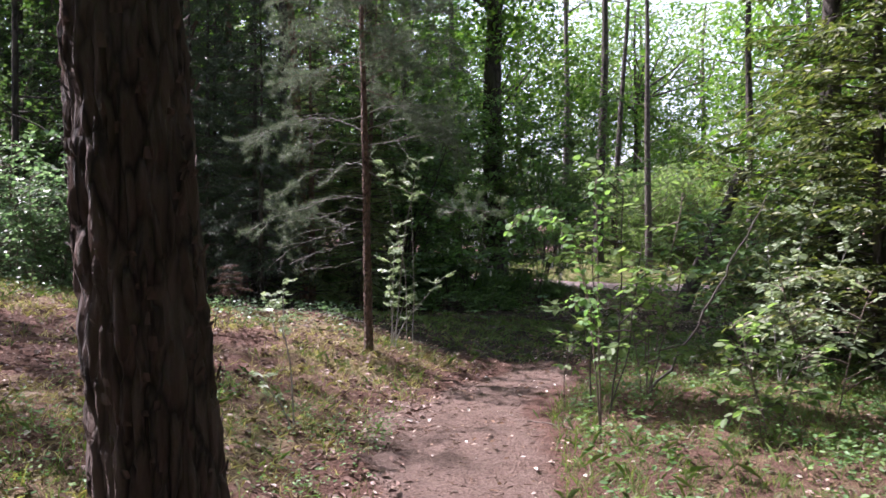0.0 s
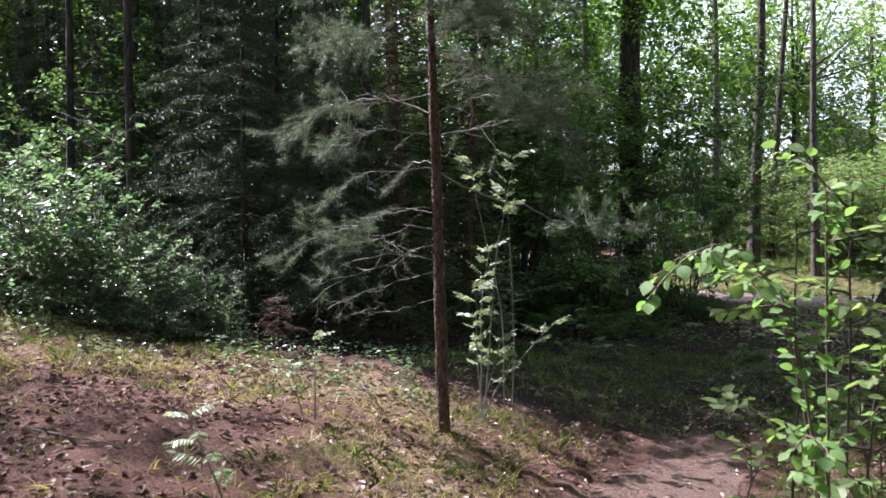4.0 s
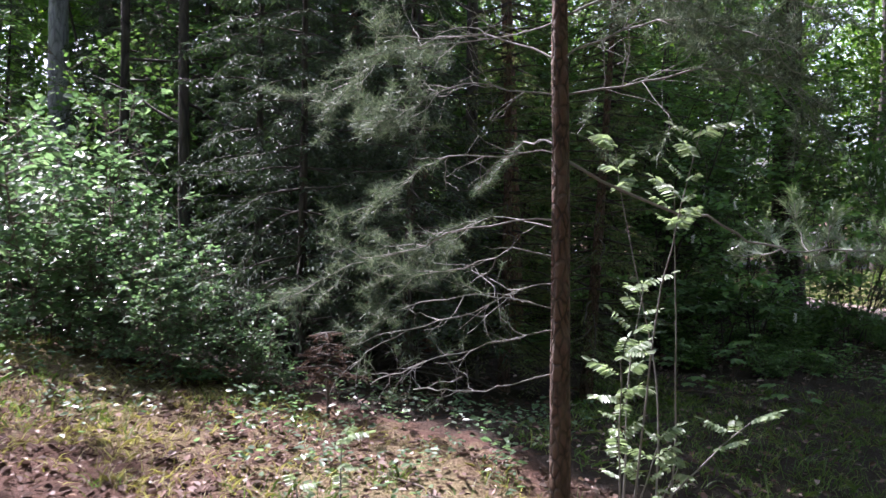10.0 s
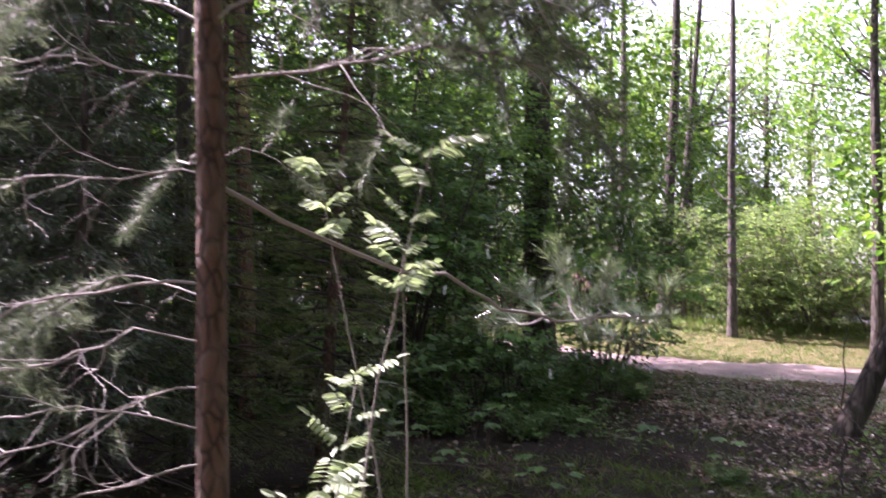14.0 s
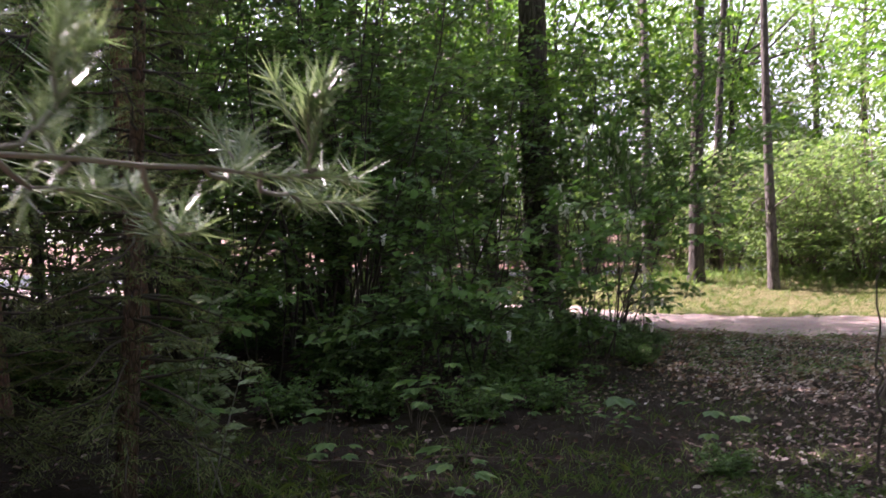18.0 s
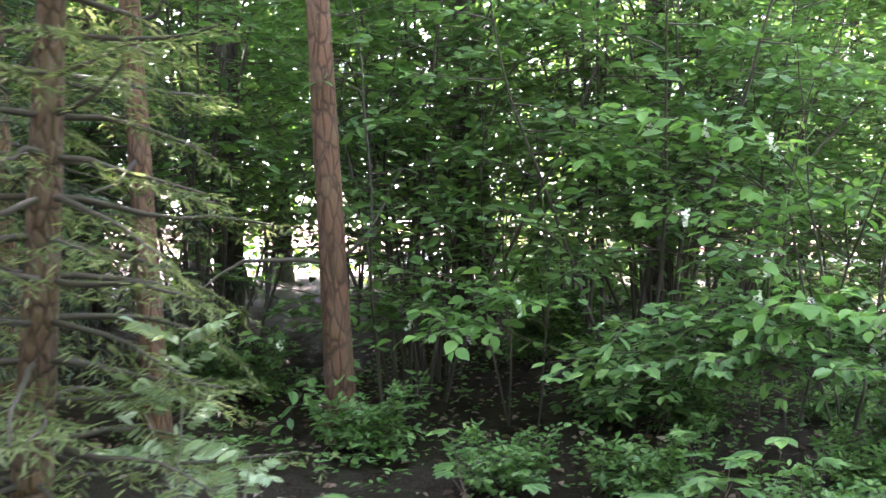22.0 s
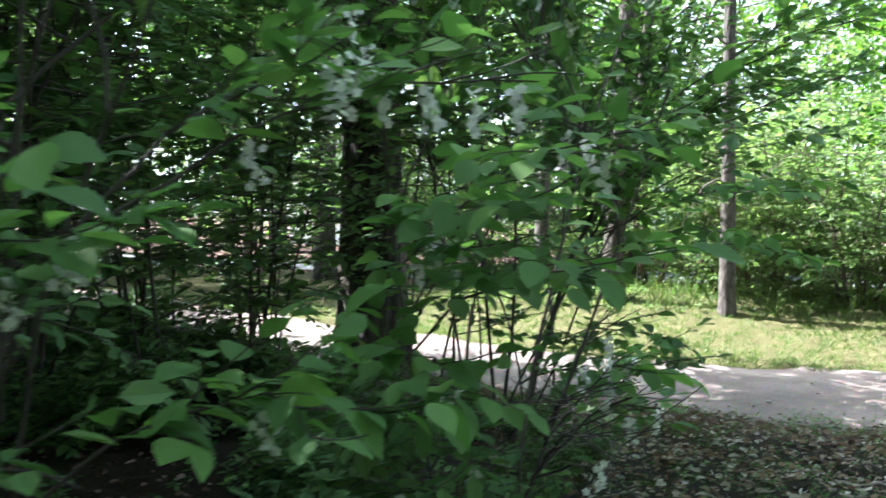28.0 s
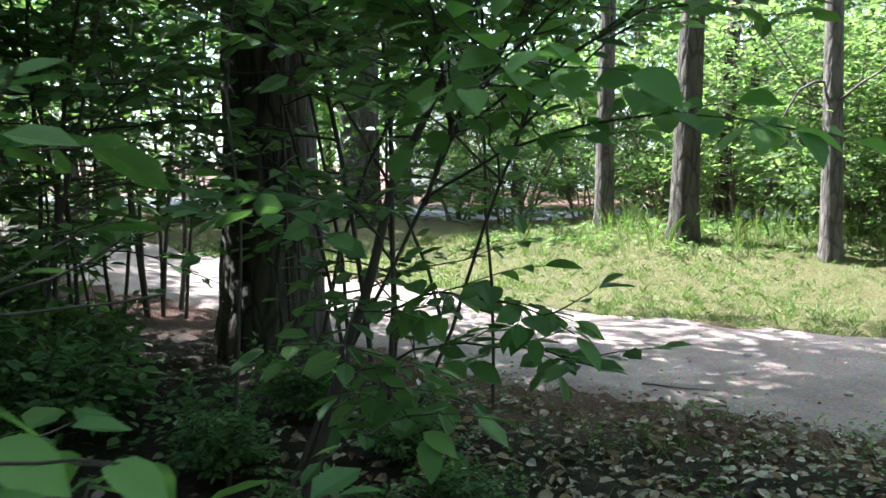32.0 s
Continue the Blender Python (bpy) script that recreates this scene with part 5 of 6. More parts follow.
def leaf_mesh(curl, fold):
    """One ovate pointed leaf, 1 long along +y, folded and arched."""
    t = np.array([0.0, 0.12, 0.3, 0.5, 0.7, 0.86, 1.0])
    w = np.array([0.01, 0.18, 0.3, 0.335, 0.27, 0.13, 0.0])
    mid = np.stack([0 * t, t, -curl * t ** 2], 1)
    lft = mid + np.stack([-w, 0 * t, fold * w], 1)
    rgt = mid + np.stack([w, 0 * t, fold * w], 1)
    n = len(t)
    i = np.arange(n - 1)
    q = np.concatenate([np.stack([i, n + i, n + i + 1, i + 1], 1), np.stack([2 * n + i, i, i + 1, 2 * n + i + 1], 1)])
    return Geo().add(np.concatenate([mid, rgt, lft]), q).mesh("leaf", LEAF_NEAR, True)


LEAVES = [leaf_mesh(0.1, 0.25), leaf_mesh(0.3, 0.15), leaf_mesh(0.2, 0.45)]


def sprig(x, y, boughs, seed):
    """A bowed young linden: thin boughs through a crest to a drooping tip, leaf by leaf."""
    rng = np.random.default_rng(seed)
    root = np.array([x, y, gz(x, y) - 0.02])
    ob = thing("linden_sapling", tuple(root), "thin bowed linden sapling with round fresh leaves by the trail", "sapling")
    u = np.linspace(0, 1, 20)[:, None]
    for crest, tip in boughs:
        crest, tip = np.array(crest) - root, np.array(tip) - root
        line = 2 * u * (1 - u) * crest * [1, 1, 1.12] + u * u * tip
        g = Geo()
        tube(g, line, np.linspace(0.006, 0.0018, 20), 6)
        lines = [(line, 0.42)]
        for k in (9, 11, 13, 15, 16):
            d = unit(line[k + 1] - line[k])
            tw = wander(rng, line[k], d + np.cross(d, [0, 0, 1.0]) * rng.choice([-0.9, 0.9]) + [0, 0, 0.1], rng.uniform(0.1, 0.22), 5, 0.1, -0.06)
            tube(g, tw, np.linspace(0.0022, 0.0012, 6), 5)
            lines.append((tw, 0.2))
        part("bough", g, TWIG, ob, smooth=True)
        for ln, first in lines:
            p, t = along(ln, 0.03, rng, first)
            for k in range(len(p)):
                sd = np.cross(t[k], [0, 0, 1.0]) * (1 if k % 2 else -1)
                way = unit(t[k] * rng.uniform(0.4, 1.0) + sd * rng.uniform(0.5, 1.0) + np.array([0, 0, rng.uniform(-0.9, -0.1)]))
                up = unit(np.array([0, 0, 1.0]) + rng.normal(size=3) * 0.4)
                sx = unit(np.cross(way, up))
                up = np.cross(sx, way)
                o = new("leaf", ROUND[int(rng.integers(2))])
                o.parent = ob
                L = rng.uniform(0.03, 0.052)
                m = Matrix(((sx[0], way[0], up[0], 0), (sx[1], way[1], up[1], 0), (sx[2], way[2], up[2], 0), (0, 0, 0, 1)))
                o.matrix_basis = Matrix.Translation(Vector(p[k] + way * 0.012)) @ m @ Matrix.Diagonal((L * 1.25, L, L, 1))


ROUND = [leaf_mesh(0.1, 0.25), leaf_mesh(0.25, 0.15)]
sprig(1.0, 5.75, [((0.85, 5.55, 1.85), (0.36, 5.1, 1.46)), ((0.85, 5.45, 1.5), (0.62, 5.15, 1.5)), ((0.95, 5.5, 1.1), (0.75, 5.2, 1.05)), ((0.95, 5.7, 1.7), (0.9, 5.45, 1.75))], 5)


def blossom(g, p, rng, n=16, length=0.1):
    """A hanging spike of small white five-petalled flowers."""
    for k in range(n):
        c = p + np.array([rng.normal() * 0.012, rng.normal() * 0.012, -length * k / n])
        f = unit(rng.normal(size=3) + [0, -0.5, 0])
        u = unit(np.cross(f, [0.3, 0.2, 1.0]))
        v = np.cross(f, u)
        for j in range(5):
            a = j * 1.2566
            d = u * math.cos(a) + v * math.sin(a)
            e = np.cross(f, d)
            g.add([c, c + d * 0.008 + e * 0.0058, c + d * 0.014, c + d * 0.008 - e * 0.0058], [[0, 1, 2, 3]])


def near_cherry(x, y, seed, stems, boughs, label):
    """Stems, then boughs that end at given places: (x, y, z, blossoms)."""
    rng = np.random.default_rng(seed)
    z0 = gz(x, y)
    root = np.array([x, y, z0])
    ob = thing("bird_cherry", tuple(root), label, "shrub", "bird cherries at the trail's end")
    lines = []
    for dx, dy, h in stems:
        ln = wander(rng, (rng.normal() * 0.1, rng.normal() * 0.1, -0.05), (dx, dy, 1.0), h, 14, 0.05)
        s = Geo()
        tube(s, ln, np.linspace(0.0095, 0.0035, 15), 8)
        part("stem", s, TWIG_DARK, ob, smooth=True)
        lines.append(ln)
    count = 0
    fl, rest = Geo(), Geo()
    for bx, by, bz, bl in boughs:
        tip = np.array([bx, by, bz]) - root
        ln = min(lines, key=lambda l: np.linalg.norm(l[np.argmin(abs(l[:, 2] - tip[2] * 0.8))] - tip))
        st = ln[np.argmin(abs(ln[:, 2] - max(0.25, tip[2] * 0.75)))]
        t = np.linspace(0, 1, 10)[:, None]
        main = st + (tip - st) * t + np.array([0, 0, 0.12]) * np.sin(t * np.pi) + rng.normal(size=(10, 3)) * 0.008
        g = Geo()
        tube(g, main, np.linspace(0.006, 0.002, 10), 6)
        sprigs = [(main, 0.45)]
        for f, sgn in ((3, 1), (4, -1), (4, 1), (5, 1), (6, -1), (6, 1), (7, 1), (8, -1), (8, 1)):
            d = main[f] - main[f - 1]
            s = np.cross(unit(d), [0, 0, 1.0]) * sgn
            tw = wander(rng, main[f], unit(d) * 0.7 + s * 0.8 + [0, 0, rng.uniform(-0.2, 0.4)], rng.uniform(0.16, 0.36), 5, 0.1)
            tube(g, tw, np.linspace(0.0028, 0.0014, 6), 5)
            sprigs.append((tw, 0.15))
        part("bough", g, TWIG_DARK, ob, smooth=True)
        for tw, first in sprigs:
            p, tn = along(tw, 0.075, rng, first)
            for k in range(len(p)):
                if not free((p[k] + root)[None], 0.5)[0]:
                    continue
                s = np.cross(tn[k], [0, 0, 1.0]) * (1 if k % 2 else -1)
                way = unit(tn[k] * rng.uniform(0.4, 1.1) + s * rng.uniform(0.5, 1.0) * (k < len(p) - 1) + np.array([0, 0, rng.uniform(-0.5, 0.15)]))
                up = unit(np.array([0, 0, 1.0]) + rng.normal(size=3) * 0.35)
                sx = unit(np.cross(way, up))
                up = np.cross(sx, way)
                L = rng.uniform(0.07, 0.125)
                if count >= 290 and not free((p[k] + root)[None], 1.3)[0]:
                    continue
                if count >= 290:
                    leaves(rest, [p[k] + way * 0.012], [way], [up], np.array([L]), 0.58)
                    continue
                o = new("leaf", LEAVES[int(rng.integers(3))])
                o.parent = ob
                m = Matrix(((sx[0], way[0], up[0], 0), (sx[1], way[1], up[1], 0), (sx[2], way[2], up[2], 0), (0, 0, 0, 1)))
                o.matrix_basis = Matrix.Translation(Vector(p[k] + way * 0.012)) @ m @ Matrix.Scale(L, 4)
                count += 1
        for k in range(bl):
            blossom(fl, main[rng.integers(5, 10)] + rng.normal(size=3) * 0.04, rng)
    if rest.n:
        tagged(part("foliage", rest, LEAF_CHERRY, ob), kind="stuff")
    if fl.n:
        tagged(part("blossom", fl, PETAL, ob, "hanging white flower spikes"), kind="stuff")
    return ob


BW = np.random.default_rng(9)
LOWB = [(BW.uniform(1.45, 2.5), BW.uniform(17.2, 18.3), BW.uniform(0.3, 0.85), int(BW.uniform() < 0.25)) for _ in range(14)]
BR = np.random.default_rng(8)
SHELF = [(BR.uniform(-0.9, 1.1), BR.uniform(15.9, 16.8), BR.uniform(0.45, 1.0), int(BR.uniform() < 0.3)) for _ in range(16)]
HIGH = [(BR.uniform(-1.7, 0.6), BR.uniform(16.4, 18.0), BR.uniform(1.3, 2.4), int(BR.uniform() < 0.4)) for _ in range(9)]
SHELF_B = [(BR.uniform(-3.0, -0.7), BR.uniform(15.9, 16.7), BR.uniform(0.55, 1.0), int(BR.uniform() < 0.2)) for _ in range(9)]
near_cherry(-1.6, 17.3, 56, [(-0.1, 0.0, 2.6), (0.15, -0.1, 2.2), (-0.25, 0.0, 2.4)], SHELF_B, "bird cherry with level boughs over the dark floor")
near_cherry(0.62, 17.35, 51, [(-0.05, 0.0, 2.6), (0.2, -0.1, 2.3), (-0.2, -0.15, 2.0), (0.1, 0.1, 3.0)],
            [(0.5, 16.3, 1.0, 1), (0.88, 16.45, 0.92, 1), (0.3, 16.4, 0.85, 1), (1.03, 16.95, 1.38, 2), (1.52, 17.45, 1.78, 5), (1.49, 17.2, 1.05, 1), (0.1, 16.5, 1.3, 1),
             (-0.3, 16.7, 0.96, 1), (0.7, 16.6, 0.7, 1), (1.25, 16.95, 0.75, 1), (1.9, 17.4, 1.75, 4), (0.2, 16.8, 1.9, 1), (0.9, 17.0, 2.1, 2)] + SHELF, "flowering bird cherry with arching leafy boughs")
near_cherry(0.1, 18.1, 55, [(-0.1, 0.0, 3.0), (0.2, -0.1, 3.2), (0.05, 0.15, 2.8)], HIGH, "bird cherry with tiers of broad leaves")
UPPER = [(BW.uniform(1.5, 2.5), BW.uniform(18.4, 19.6), BW.uniform(1.8, 2.9), int(BW.uniform() < 0.6) * 2) for _ in range(13)]
EAVES = [(BW.uniform(2.2, 4.7), BW.uniform(19.7, 21.6), BW.uniform(1.7, 3.4), int(BW.uniform() < 0.35)) for _ in range(30)]
near_cherry(1.95, 18.75, 52, [(0.0, 0.0, 2.8), (0.22, -0.1, 2.2), (-0.15, -0.12, 2.2), (0.12, 0.15, 3.2)],
            [(1.82, 17.85, 1.36, 4), (2.2, 17.5, 1.66, 1), (2.0, 17.6, 1.5, 0), (1.75, 17.5, 1.0, 1), (2.1, 17.6, 1.3, 0), (2.62, 18.75, 0.88, 4), (2.5, 18.95, 1.02, 1),
             (2.62, 18.8, 0.72, 3), (2.4, 19.1, 1.2, 0), (1.5, 17.9, 1.9, 3), (1.5, 17.9, 0.8, 0), (2.7, 19.3, 0.6, 0), (2.2, 18.2, 0.8, 0)] + LOWB + UPPER, "flowering bird cherry beside the walked way")
near_cherry(2.25, 21.3, 53, [(0.34, -0.02, 3.6), (0.1, 0.1, 2.6)],
            [(3.2, 19.5, 1.42, 0), (3.5, 19.5, 1.6, 0), (3.75, 19.9, 1.3, 0), (2.9, 19.9, 1.7, 0), (3.3, 20.4, 0.75, 0), (2.9, 20.2, 0.5, 0), (2.6, 20.0, 1.1, 0),
             (3.0, 19.6, 1.9, 0), (3.6, 20.0, 2.0, 0), (2.7, 20.2, 0.7, 0), (3.4, 20.6, 0.6, 0), (4.0, 20.2, 1.7, 0)] + EAVES, "leaning bird cherry with boughs over the track's edge")
near_cherry(2.7, 21.9, 54, [(0.28, -0.15, 3.2)],
            [(2.7, 20.4, 1.7, 1), (3.0, 20.4, 2.1, 1), (3.3, 20.6, 1.9, 0), (3.6, 20.8, 2.2, 1), (2.5, 20.6, 2.2, 0), (3.0, 20.8, 1.5, 0), (3.9, 20.9, 1.8, 0), (4.3, 20.6, 2.0, 0), (3.1, 20.9, 2.6, 0), (2.3, 20.7, 1.6, 0)], "bird cherry with high leafy boughs over the track's edge")


# ---- seedlings of the dark floor ----
def seedling(x, y, seed, size):
    rng = np.random.default_rng(seed)
    ob = thing("maple_seedling", (x, y, gz(x, y)), "small maple seedling with lobed leaves on the dark floor", "seedling", "maple seedlings")
    s, g = Geo(), Geo()
    for _ in range(int(rng.integers(3, 6))):
        a = rng.uniform(0, 6.28)
        st = wander(rng, (0, 0, 0), (0.5 * math.cos(a), 0.5 * math.sin(a), 1.0), rng.uniform(0.12, 0.35) * size, 5, 0.08)
        tube(s, st, np.linspace(0.003, 0.0015, 6), 5)
        L = rng.uniform(0.06, 0.1) * size
        for k, f in ((-2, 0.6), (-1, 0.9), (0, 1.0), (1, 0.9), (2, 0.6)):
            b = a + k * 0.75
            leaves(g, [st[-1]], [[math.cos(b), math.sin(b), -0.15]], [[rng.normal() * 0.1, rng.normal() * 0.1, 1.0]], np.array([L * f]), 0.62, 0.1)
    part("stalk", s, TWIG, ob, smooth=True)
    part("foliage", g, LEAF_CHERRY, ob)


srng = np.random.default_rng(61)
for x, y, z in [(0.65, 13.4, 1.5), (-0.15, 13.7, 1.1), (0.36, 15.9, 1.4), (0.1, 15.6, 1.2), (-0.4, 14.6, 1.1), (1.0, 15.6, 0.9), (2.3, 14.8, 1.0), (0.55, 13.0, 1.1), (0.2, 15.2, 1.2), (-0.9, 15.2, 1.1), (0.5, 16.2, 1.2), (1.9, 18.0, 0.9),
                (2.7, 20.6, 0.8), (1.2, 19.0, 1.2), (-1.8, 14.6, 1.0), (1.6, 17.3, 0.9), (-1.3, 14.2, 1.2), (2.6, 12.0, 1.0), (1.5, 15.0, 1.4), (0.6, 14.1, 1.6)]:
    seedling(x, y, int(srng.integers(1e6)), z * 1.25)


# ---- ground cover ----
def scatter(rng, n, x0, x1, y0, y1, keep):
    x, y = rng.uniform(x0, x1, n), rng.uniform(y0, y1, n)
    k = rng.uniform(0, 1, n) < keep(x, y)
    return x[k], y[k]


def patch(x, y, s=1.6):
    return np.clip(0.5 + 0.5 * np.sin(x * s + 2.0 * np.sin(y * s * 0.7)) * np.cos(y * s * 1.1 + 1.3 * np.sin(x * s * 0.9)), 0, 1)


def on_trail(x, y):
    return np.exp(-((x - trail_x(y)) / 0.6) ** 4) * (y < 12.5)


def in_road(x, y):
    return (y > road_near(x) - 0.05) & (y < road_far(x) + 0.1)


def grass(name, label, rng, x, y, per, lmin, lmax, mat, width=0.004, lean=0.6):
    n = len(x) * per
    X, Y = np.repeat(x, per) + rng.normal(size=n) * 0.035, np.repeat(y, per) + rng.normal(size=n) * 0.035
    p = np.stack([X, Y, ground_z(X, Y) - 0.01], 1)
    w = np.concatenate([rng.normal(size=(n, 2)) * lean, np.ones((n, 1))], 1)
    g = Geo()
    L = rng.uniform(lmin, lmax, n)
    side = unit(np.cross(w, rng.normal(size=(n, 3)))) * (width * 0.5)
    w = unit(w)
    mid = p + w * (L * 0.55)[:, None]
    tip = p + w * (L * 0.85)[:, None] + np.concatenate([w[:, :2] * (L * 0.35)[:, None], -0.1 * L[:, None]], 1)
    g.add(np.stack([p - side, p + side, mid + side * 0.8, tip, mid - side * 0.8], 1).reshape(-1, 3), np.arange(n)[:, None] * 5 + [0, 1, 2, 3, 4])
    tagged(new(name, g.mesh(name, mat)), label, "grass", kind="stuff")


grng = np.random.default_rng(90)
left_of = lambda x, y: trail_x(y) - x
bare = lambda x, y: (x + 2.8) ** 2 / 2.4 + (y - 6.8) ** 2 / 2.2 + 0.3 * np.sin(x * 5) * np.cos(y * 4) < 1
x, y = scatter(grng, 9000, -7, 1.6, 3, 11, lambda x, y: (left_of(x, y) > 0.45) * (1 - on_trail(x, y)) * patch(x, y) * (y < 9.2 + 0.5 * np.clip(-0.7 - x, 0, 3.0)) * np.where(bare(x, y), 0.06, 0.5))
grass("mound_grass", "short green and straw-coloured grass on the mound", grng, x, y, 8, 0.06, 0.18, GRASS)
x, y = scatter(grng, 9000, -7, 1.6, 2.5, 11, lambda x, y: (left_of(x, y) > 0.4) * (1 - on_trail(x, y)) * (1 - 0.8 * patch(x, y, 2.3)) * (y < 9.2 + 0.5 * np.clip(-0.7 - x, 0, 3.0)) * np.where(bare(x, y), 0.1, 1.0))
grass("dry_mound_grass", "dry yellow moss and grass on the mound", grng, x, y, 8, 0.04, 0.12, DRY_GRASS, 0.005, 0.9)
x, y = scatter(grng, 6500, 0.6, 6, 2.5, 12.5, lambda x, y: (left_of(x, y) < -0.6) * (0.25 + 0.75 * patch(x, y)))
grass("rough_grass", "rough grass under the saplings", grng, x, y, 8, 0.06, 0.22, GRASS)
x, y = scatter(grng, 17000, -2, 14, 22.5, 31, lambda x, y: (y > road_far(x) - 0.25 * patch(x, y, 3.0)) * (0.3 + 0.7 * patch(x, y, 1.1)) * (1 - sm(y - road_far(x), 3.5, 6.5)))
grass("verge_grass", "fresh green grass on the sunny bank", grng, x, y, 8, 0.04, 0.13, GRASS, 0.006)
x, y = scatter(grng, 500, 3, 13, 25, 30, lambda x, y: (y > road_far(x) + 2.6) * (y < road_far(x) + 4.2))
grass("tall_verge_grass", "tall grass stalks below the bushes", grng, x, y, 9, 0.3, 0.7, GRASS, 0.008, 0.25)
x, y = scatter(grng, 4200, 1.2, 7.5, 11.5, 23.8, lambda x, y: (y < road_near(x) + 0.2) * (0.08 + 0.5 * patch(x, y, 1.9)) * (left_of(x, y) < 1.8))
grass("shade_grass", "thin grass among dead leaves", grng, x, y, 6, 0.04, 0.15, GRASS)


x, y = scatter(grng, 3000, -1.2, 3.4, 9.8, 15.0, lambda x, y: 0.3 + 0.7 * patch(x, y, 2.4) * (1 - 0.7 * np.exp(-((x - trail_x(y) - 1.0) / 0.7) ** 2)))
grass("trail_end_grass", "thin dark grass on the shaded floor", grng, x, y, 6, 0.05, 0.17, GRASS, 0.005, 0.8)


def litter(name, label, rng, x, y, lmin, lmax, mat, cat="leaf litter"):
    n = len(x)
    p = np.stack([x, y, ground_z(x, y) + rng.uniform(0.004, 0.02, n)], 1)
    a = rng.uniform(0, 6.28, n)
    way = np.stack([np.cos(a), np.sin(a), rng.normal(size=n) * 0.25], 1)
    up = np.array([0, 0, 1.0]) + rng.normal(size=(n, 3)) * 0.35
    g = Geo()
    leaves(g, p, way, up, rng.uniform(lmin, lmax, n), 0.62, 0.5)
    tagged(new(name, g.mesh(name, mat)), label, cat, kind="stuff")


x, y = scatter(grng, 34000, 0.6, 7.5, 10, 24, lambda x, y: (y < road_near(x) + 0.15) * np.clip(1.3 - abs(x - trail_x(y) - 0.95) / np.where(y > 17, 2.2, 1.0), 0.02, 1) * (0.5 + 0.5 * patch(x, y, 2.1)) * np.where(y > 17, 1.0, 0.8))
litter("path_litter", "dead brown and grey leaves covering the path", grng, x, y, 0.03, 0.07, PATH_LITTER)
x, y = scatter(np.random.default_rng(97), 18000, 1.6, 9.5, 16.5, 23.5, lambda x, y: (y < road_near(x) - 0.3) * (0.45 + 0.55 * patch(x, y, 1.7)) * sm(x, 1.8, 3.0) * sm(y, 16.6, 19.4) * (1 - sm(x + 0.4 * np.sin(y * 3), 5.6, 9.0)))
litter("trail_mouth_litter", "curled pale brown leaves where the path meets the track", np.random.default_rng(98), x, y, 0.04, 0.085, PALE_LITTER)
x, y = scatter(np.random.default_rng(99), 700, 2.4, 8.0, 18.5, 23.6, lambda x, y: (y < road_near(x) - 0.1) * (0.15 + 0.85 * sm(y - road_near(x), -1.6, -0.2)) * patch(x, y, 1.3))
grass("track_edge_grass", "thin green grass tufts along the edge of the track", np.random.default_rng(101), x, y, 9, 0.05, 0.14, GRASS)
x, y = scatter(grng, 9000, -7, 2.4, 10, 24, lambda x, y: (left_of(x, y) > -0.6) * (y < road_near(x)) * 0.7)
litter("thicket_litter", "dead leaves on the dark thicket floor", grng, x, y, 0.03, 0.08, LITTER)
x, y = scatter(grng, 11000, -7, 5, 2, 11, lambda x, y: 0.25 + 0.6 * patch(x, y, 1.9) - 0.1 * on_trail(x, y))
litter("mound_litter", "pale and brown dead leaves on the mound", grng, x, y, 0.015, 0.05, PALE_LITTER)
x, y = scatter(grng, 24000, -7, 0.5, 2, 9.6, lambda x, y: (left_of(x, y) > 0.3) * (0.2 + 0.8 * (1 - patch(x, y, 1.4))))
litter("needle_bed_litter", "dark rotting leaves and cone scales on the slope", grng, x, y, 0.02, 0.065, LITTER)
x, y = scatter(grng, 900, -1, 10, 20, 27, lambda x, y: in_road(x, y) * 1.0)
litter("track_litter", "scattered leaf scraps on the gravel track", grng, x, y, 0.012, 0.045, LITTER)


def chips(name, label, rng, x, y, lmin, lmax, mat):
    """Needles, cone scales and twig bits."""
    n = len(x)
    p = np.stack([x, y, ground_z(x, y) + 0.008], 1)
    a = rng.uniform(0, 6.28, n)
    g = Geo()
    blades(g, p, np.stack([np.cos(a), np.sin(a), rng.normal(size=n) * 0.12], 1), rng.uniform(lmin, lmax, n), rng.uniform(0.003, 0.009, n))
    tagged(new(name, g.mesh(name, mat)), label, "forest debris", kind="stuff")


x, y = scatter(grng, 30000, -6, 3, 1.5, 11, lambda x, y: 0.5 + 0.5 * on_trail(x, y))
chips("needle_debris", "fallen needles and bark bits", grng, x, y, 0.02, 0.08, CONE)


def herbs(name, label, rng, x, y, per, size, mat):
    """Low leafy plants."""
    n = len(x) * per
    X, Y = np.repeat(x, per) + rng.normal(size=n) * 0.04, np.repeat(y, per) + rng.normal(size=n) * 0.04
    p = np.stack([X, Y, ground_z(X, Y) + rng.uniform(0.01, 0.14, n)], 1)
    a = rng.uniform(0, 6.28, n)
    g = Geo()
    leaves(g, p, np.stack([np.cos(a), np.sin(a), rng.uniform(-0.3, 0.4, n)], 1), np.array([0, 0, 1.0]) + rng.normal(size=(n, 3)) * 0.4, rng.uniform(0.5, 1.1, n) * size, 0.55)
    tagged(new(name, g.mesh(name, mat)), label, "ground plants", kind="stuff")


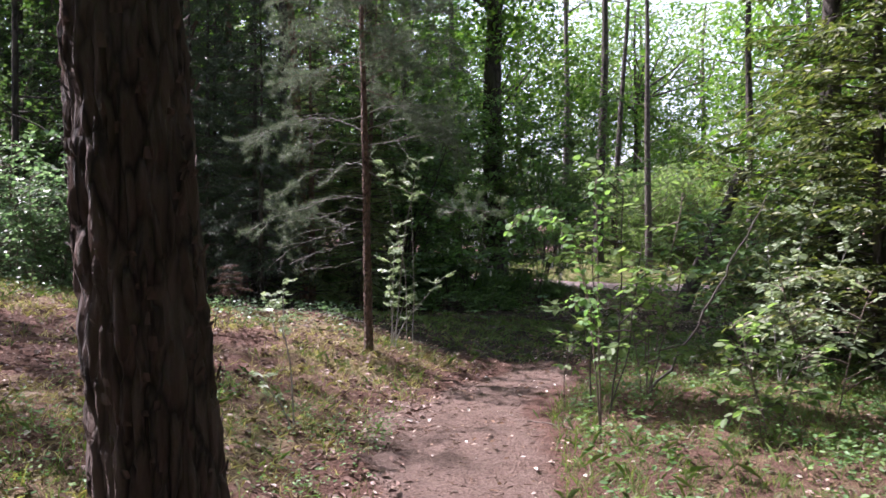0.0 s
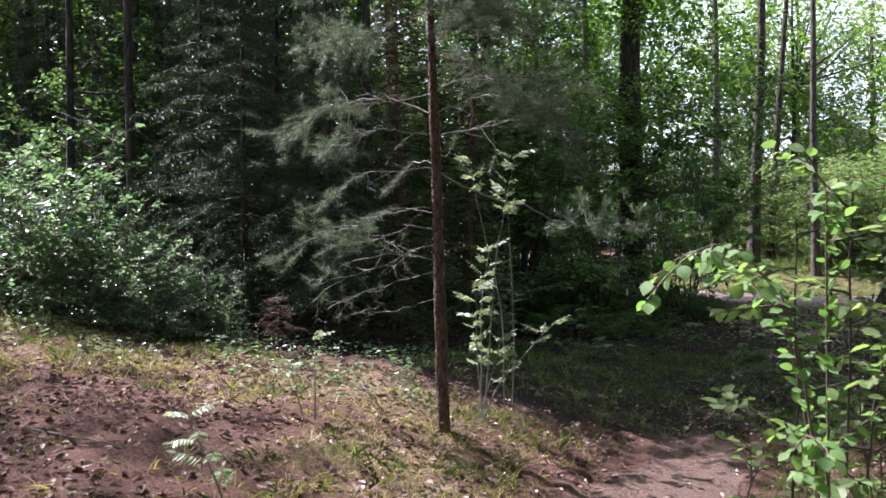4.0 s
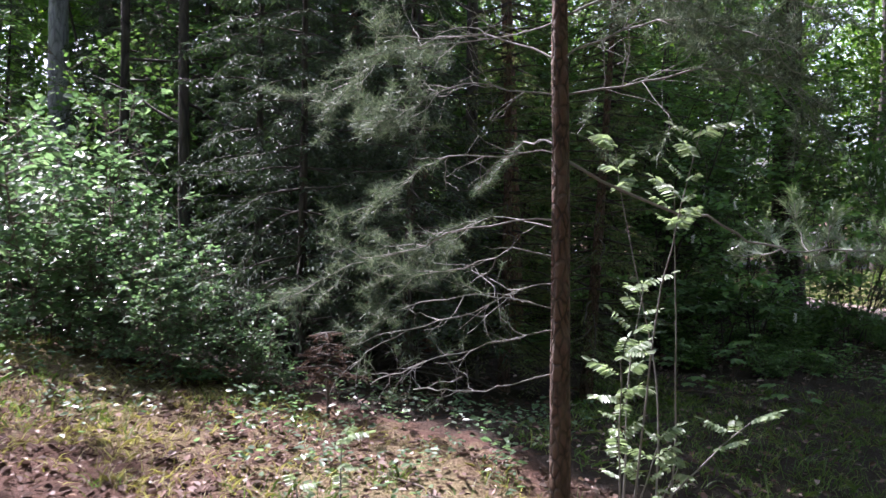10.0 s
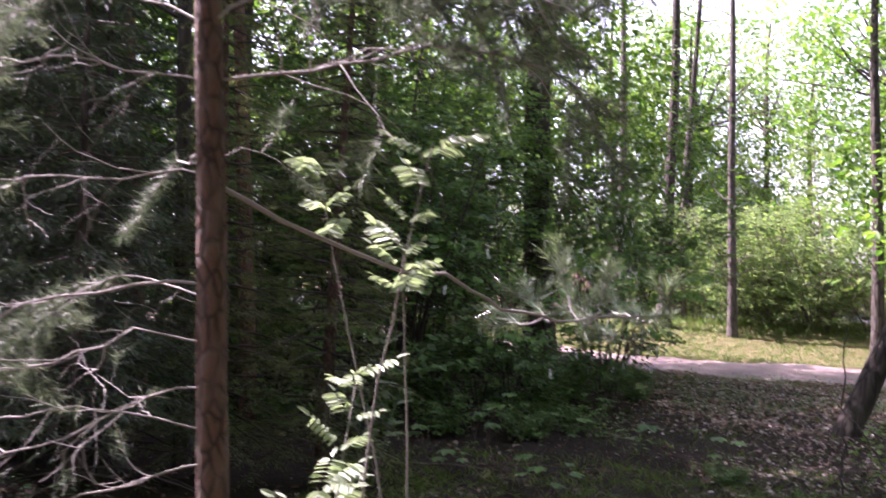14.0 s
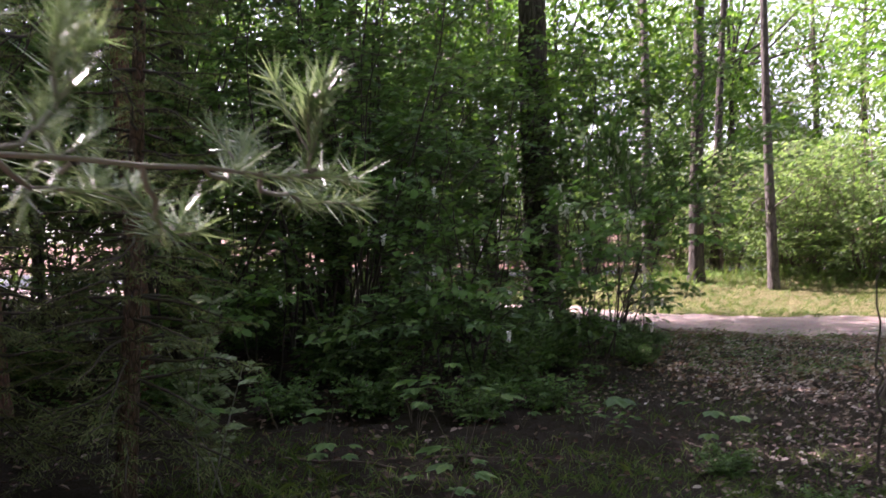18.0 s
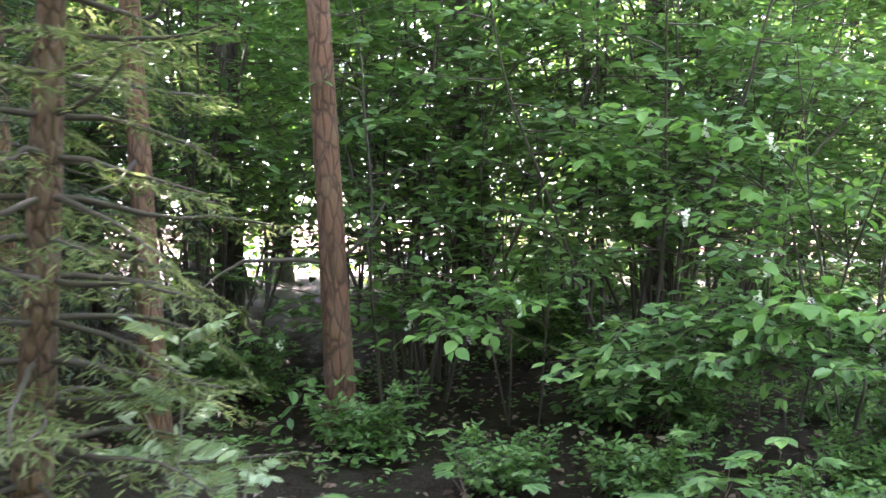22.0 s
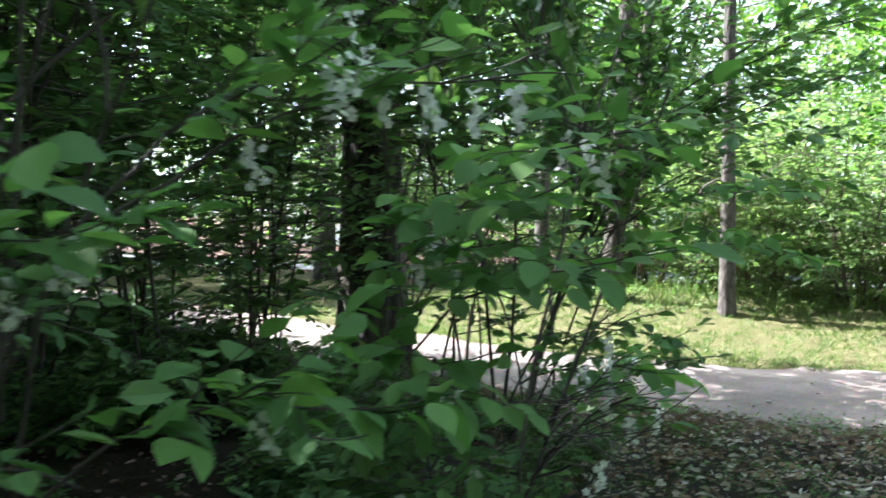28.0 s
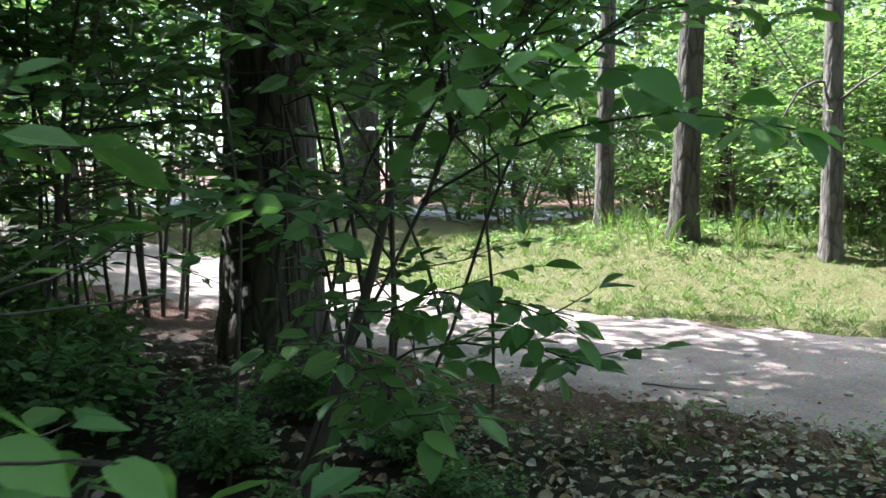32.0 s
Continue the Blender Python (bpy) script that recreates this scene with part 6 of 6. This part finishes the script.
x, y = scatter(grng, 900, -2.2, 0.0, 3.0, 6.0, lambda x, y: (left_of(x, y) > 0.45) * patch(x, y, 2.7))
herbs("low_berry_plants", "low dark berry plants beside the trail", grng, x, y, 10, 0.03, LEAF_CHERRY)
x, y = scatter(grng, 900, -7, -0.8, 7.4, 11.2, lambda x, y: (left_of(x, y) > 0.5) * (0.1 + 0.9 * patch(x, y, 2.2)) * sm(y + 0.5 * x, 6.6, 8.2))
herbs("mound_herbs", "small grey-green herbs and seedlings on the sunny mound", grng, x, y, 8, 0.05, LEAF_BLUE)
x, y = scatter(grng, 2600, 0.7, 5.5, 2.8, 12, lambda x, y: (left_of(x, y) < -0.75) * patch(x, y, 1.7))
herbs("rough_herbs", "leafy herbs under the saplings", grng, x, y, 9, 0.05, LEAF_CHERRY)
x, y = scatter(grng, 800, -4, 2.0, 15.2, 23.5, lambda x, y: (left_of(x, y) > 0.3) * (y < road_near(x)) * (0.25 + 0.75 * patch(x, y, 1.5)))
herbs("shade_herbs", "broad-leaved herbs on the shady floor", grng, x, y, 7, 0.07, LEAF_CHERRY)
x, y = scatter(grng, 2200, 2.8, 7.5, 18.5, 23.6, lambda x, y: (y < road_near(x) + 0.1) * patch(x, y, 2.6))
herbs("path_herbs", "small green herbs among the dead leaves", grng, x, y, 7, 0.035, LEAF_CHERRY)
x, y = scatter(grng, 900, 2.5, 12, 27, 31, lambda x, y: (y > road_far(x) + 2.5) * patch(x, y, 1.5))
herbs("bank_herbs", "herbs along the foot of the bushes", grng, x, y, 9, 0.08, LEAF_LIGHT)


def pebble(x, y, s, seed, label):
    bm = bmesh.new()
    bmesh.ops.create_icosphere(bm, subdivisions=2, radius=s)
    for v in bm.verts:
        v.co *= 1 + 0.3 * noise.noise(v.co * (1.2 / s) + Vector((seed, 0, 0)))
        v.co.z *= 0.6
    me = bpy.data.meshes.new("stone")
    bm.to_mesh(me)
    bm.free()
    me.materials.append(STONE)
    ob = new("stone", me)
    ob.matrix_basis = pose(x, y, gz(x, y) + s * 0.3 + (0.012 if in_road(np.array(x), np.array(y)) else 0.0), 0, 0, seed * 31)
    tagged(ob, label, "stone", "stones on the gravel track")


for k, (sx, sy) in enumerate([(4.1, 23.6), (4.6, 23.9), (5.1, 23.4), (3.6, 23.6), (5.6, 23.0), (4.5, 22.7), (6.1, 23.4), (3.9, 24.4), (5.2, 22.4), (3.1, 24.3), (6.6, 22.6), (4.8, 24.6)]):
    pebble(sx, sy, 0.012 + 0.008 * (k % 3), k + 1, "small grey stone lying on the gravel track")


def stick(a, b, r, seed, label):
    rng = np.random.default_rng(seed)
    t = np.linspace(0, 1, 10)
    x, y = a[0] + (b[0] - a[0]) * t + rng.normal(size=10) * 0.015, a[1] + (b[1] - a[1]) * t + rng.normal(size=10) * 0.015
    line = np.stack([x, y, ground_z(x, y) + r + 0.004 + 0.012 * (in_road(x, y))], 1)
    g = Geo()
    tube(g, line - line[0], np.linspace(r, r * 0.5, 10), 6)
    tagged(new("stick", g.mesh("stick", TWIG, True)), label, "stick", "fallen sticks").matrix_basis = pose(*line[0])


for k, (a, b, r) in enumerate([((3.9, 23.5), (4.25, 23.45), 0.008), ((1.6, 12.6), (2.3, 12.9), 0.01), ((2.6, 14.6), (2.2, 15.3), 0.009), ((0.3, 14.3), (1.3, 14.5), 0.008), ((-0.6, 14.2), (0.2, 13.9), 0.01), ((-1.6, 9.0), (-0.9, 8.7), 0.007),
                               ((0.6, 6.3), (0.9, 6.0), 0.006), ((-2.6, 7.0), (-2.0, 6.7), 0.008), ((3.3, 17.8), (3.9, 18.2), 0.01), ((3.2, 19.5), (3.6, 19.2), 0.008), ((0.9, 16.6), (1.6, 16.8), 0.009)]):
    stick(a, b, r, k + 3, "bare fallen stick lying on the ground")
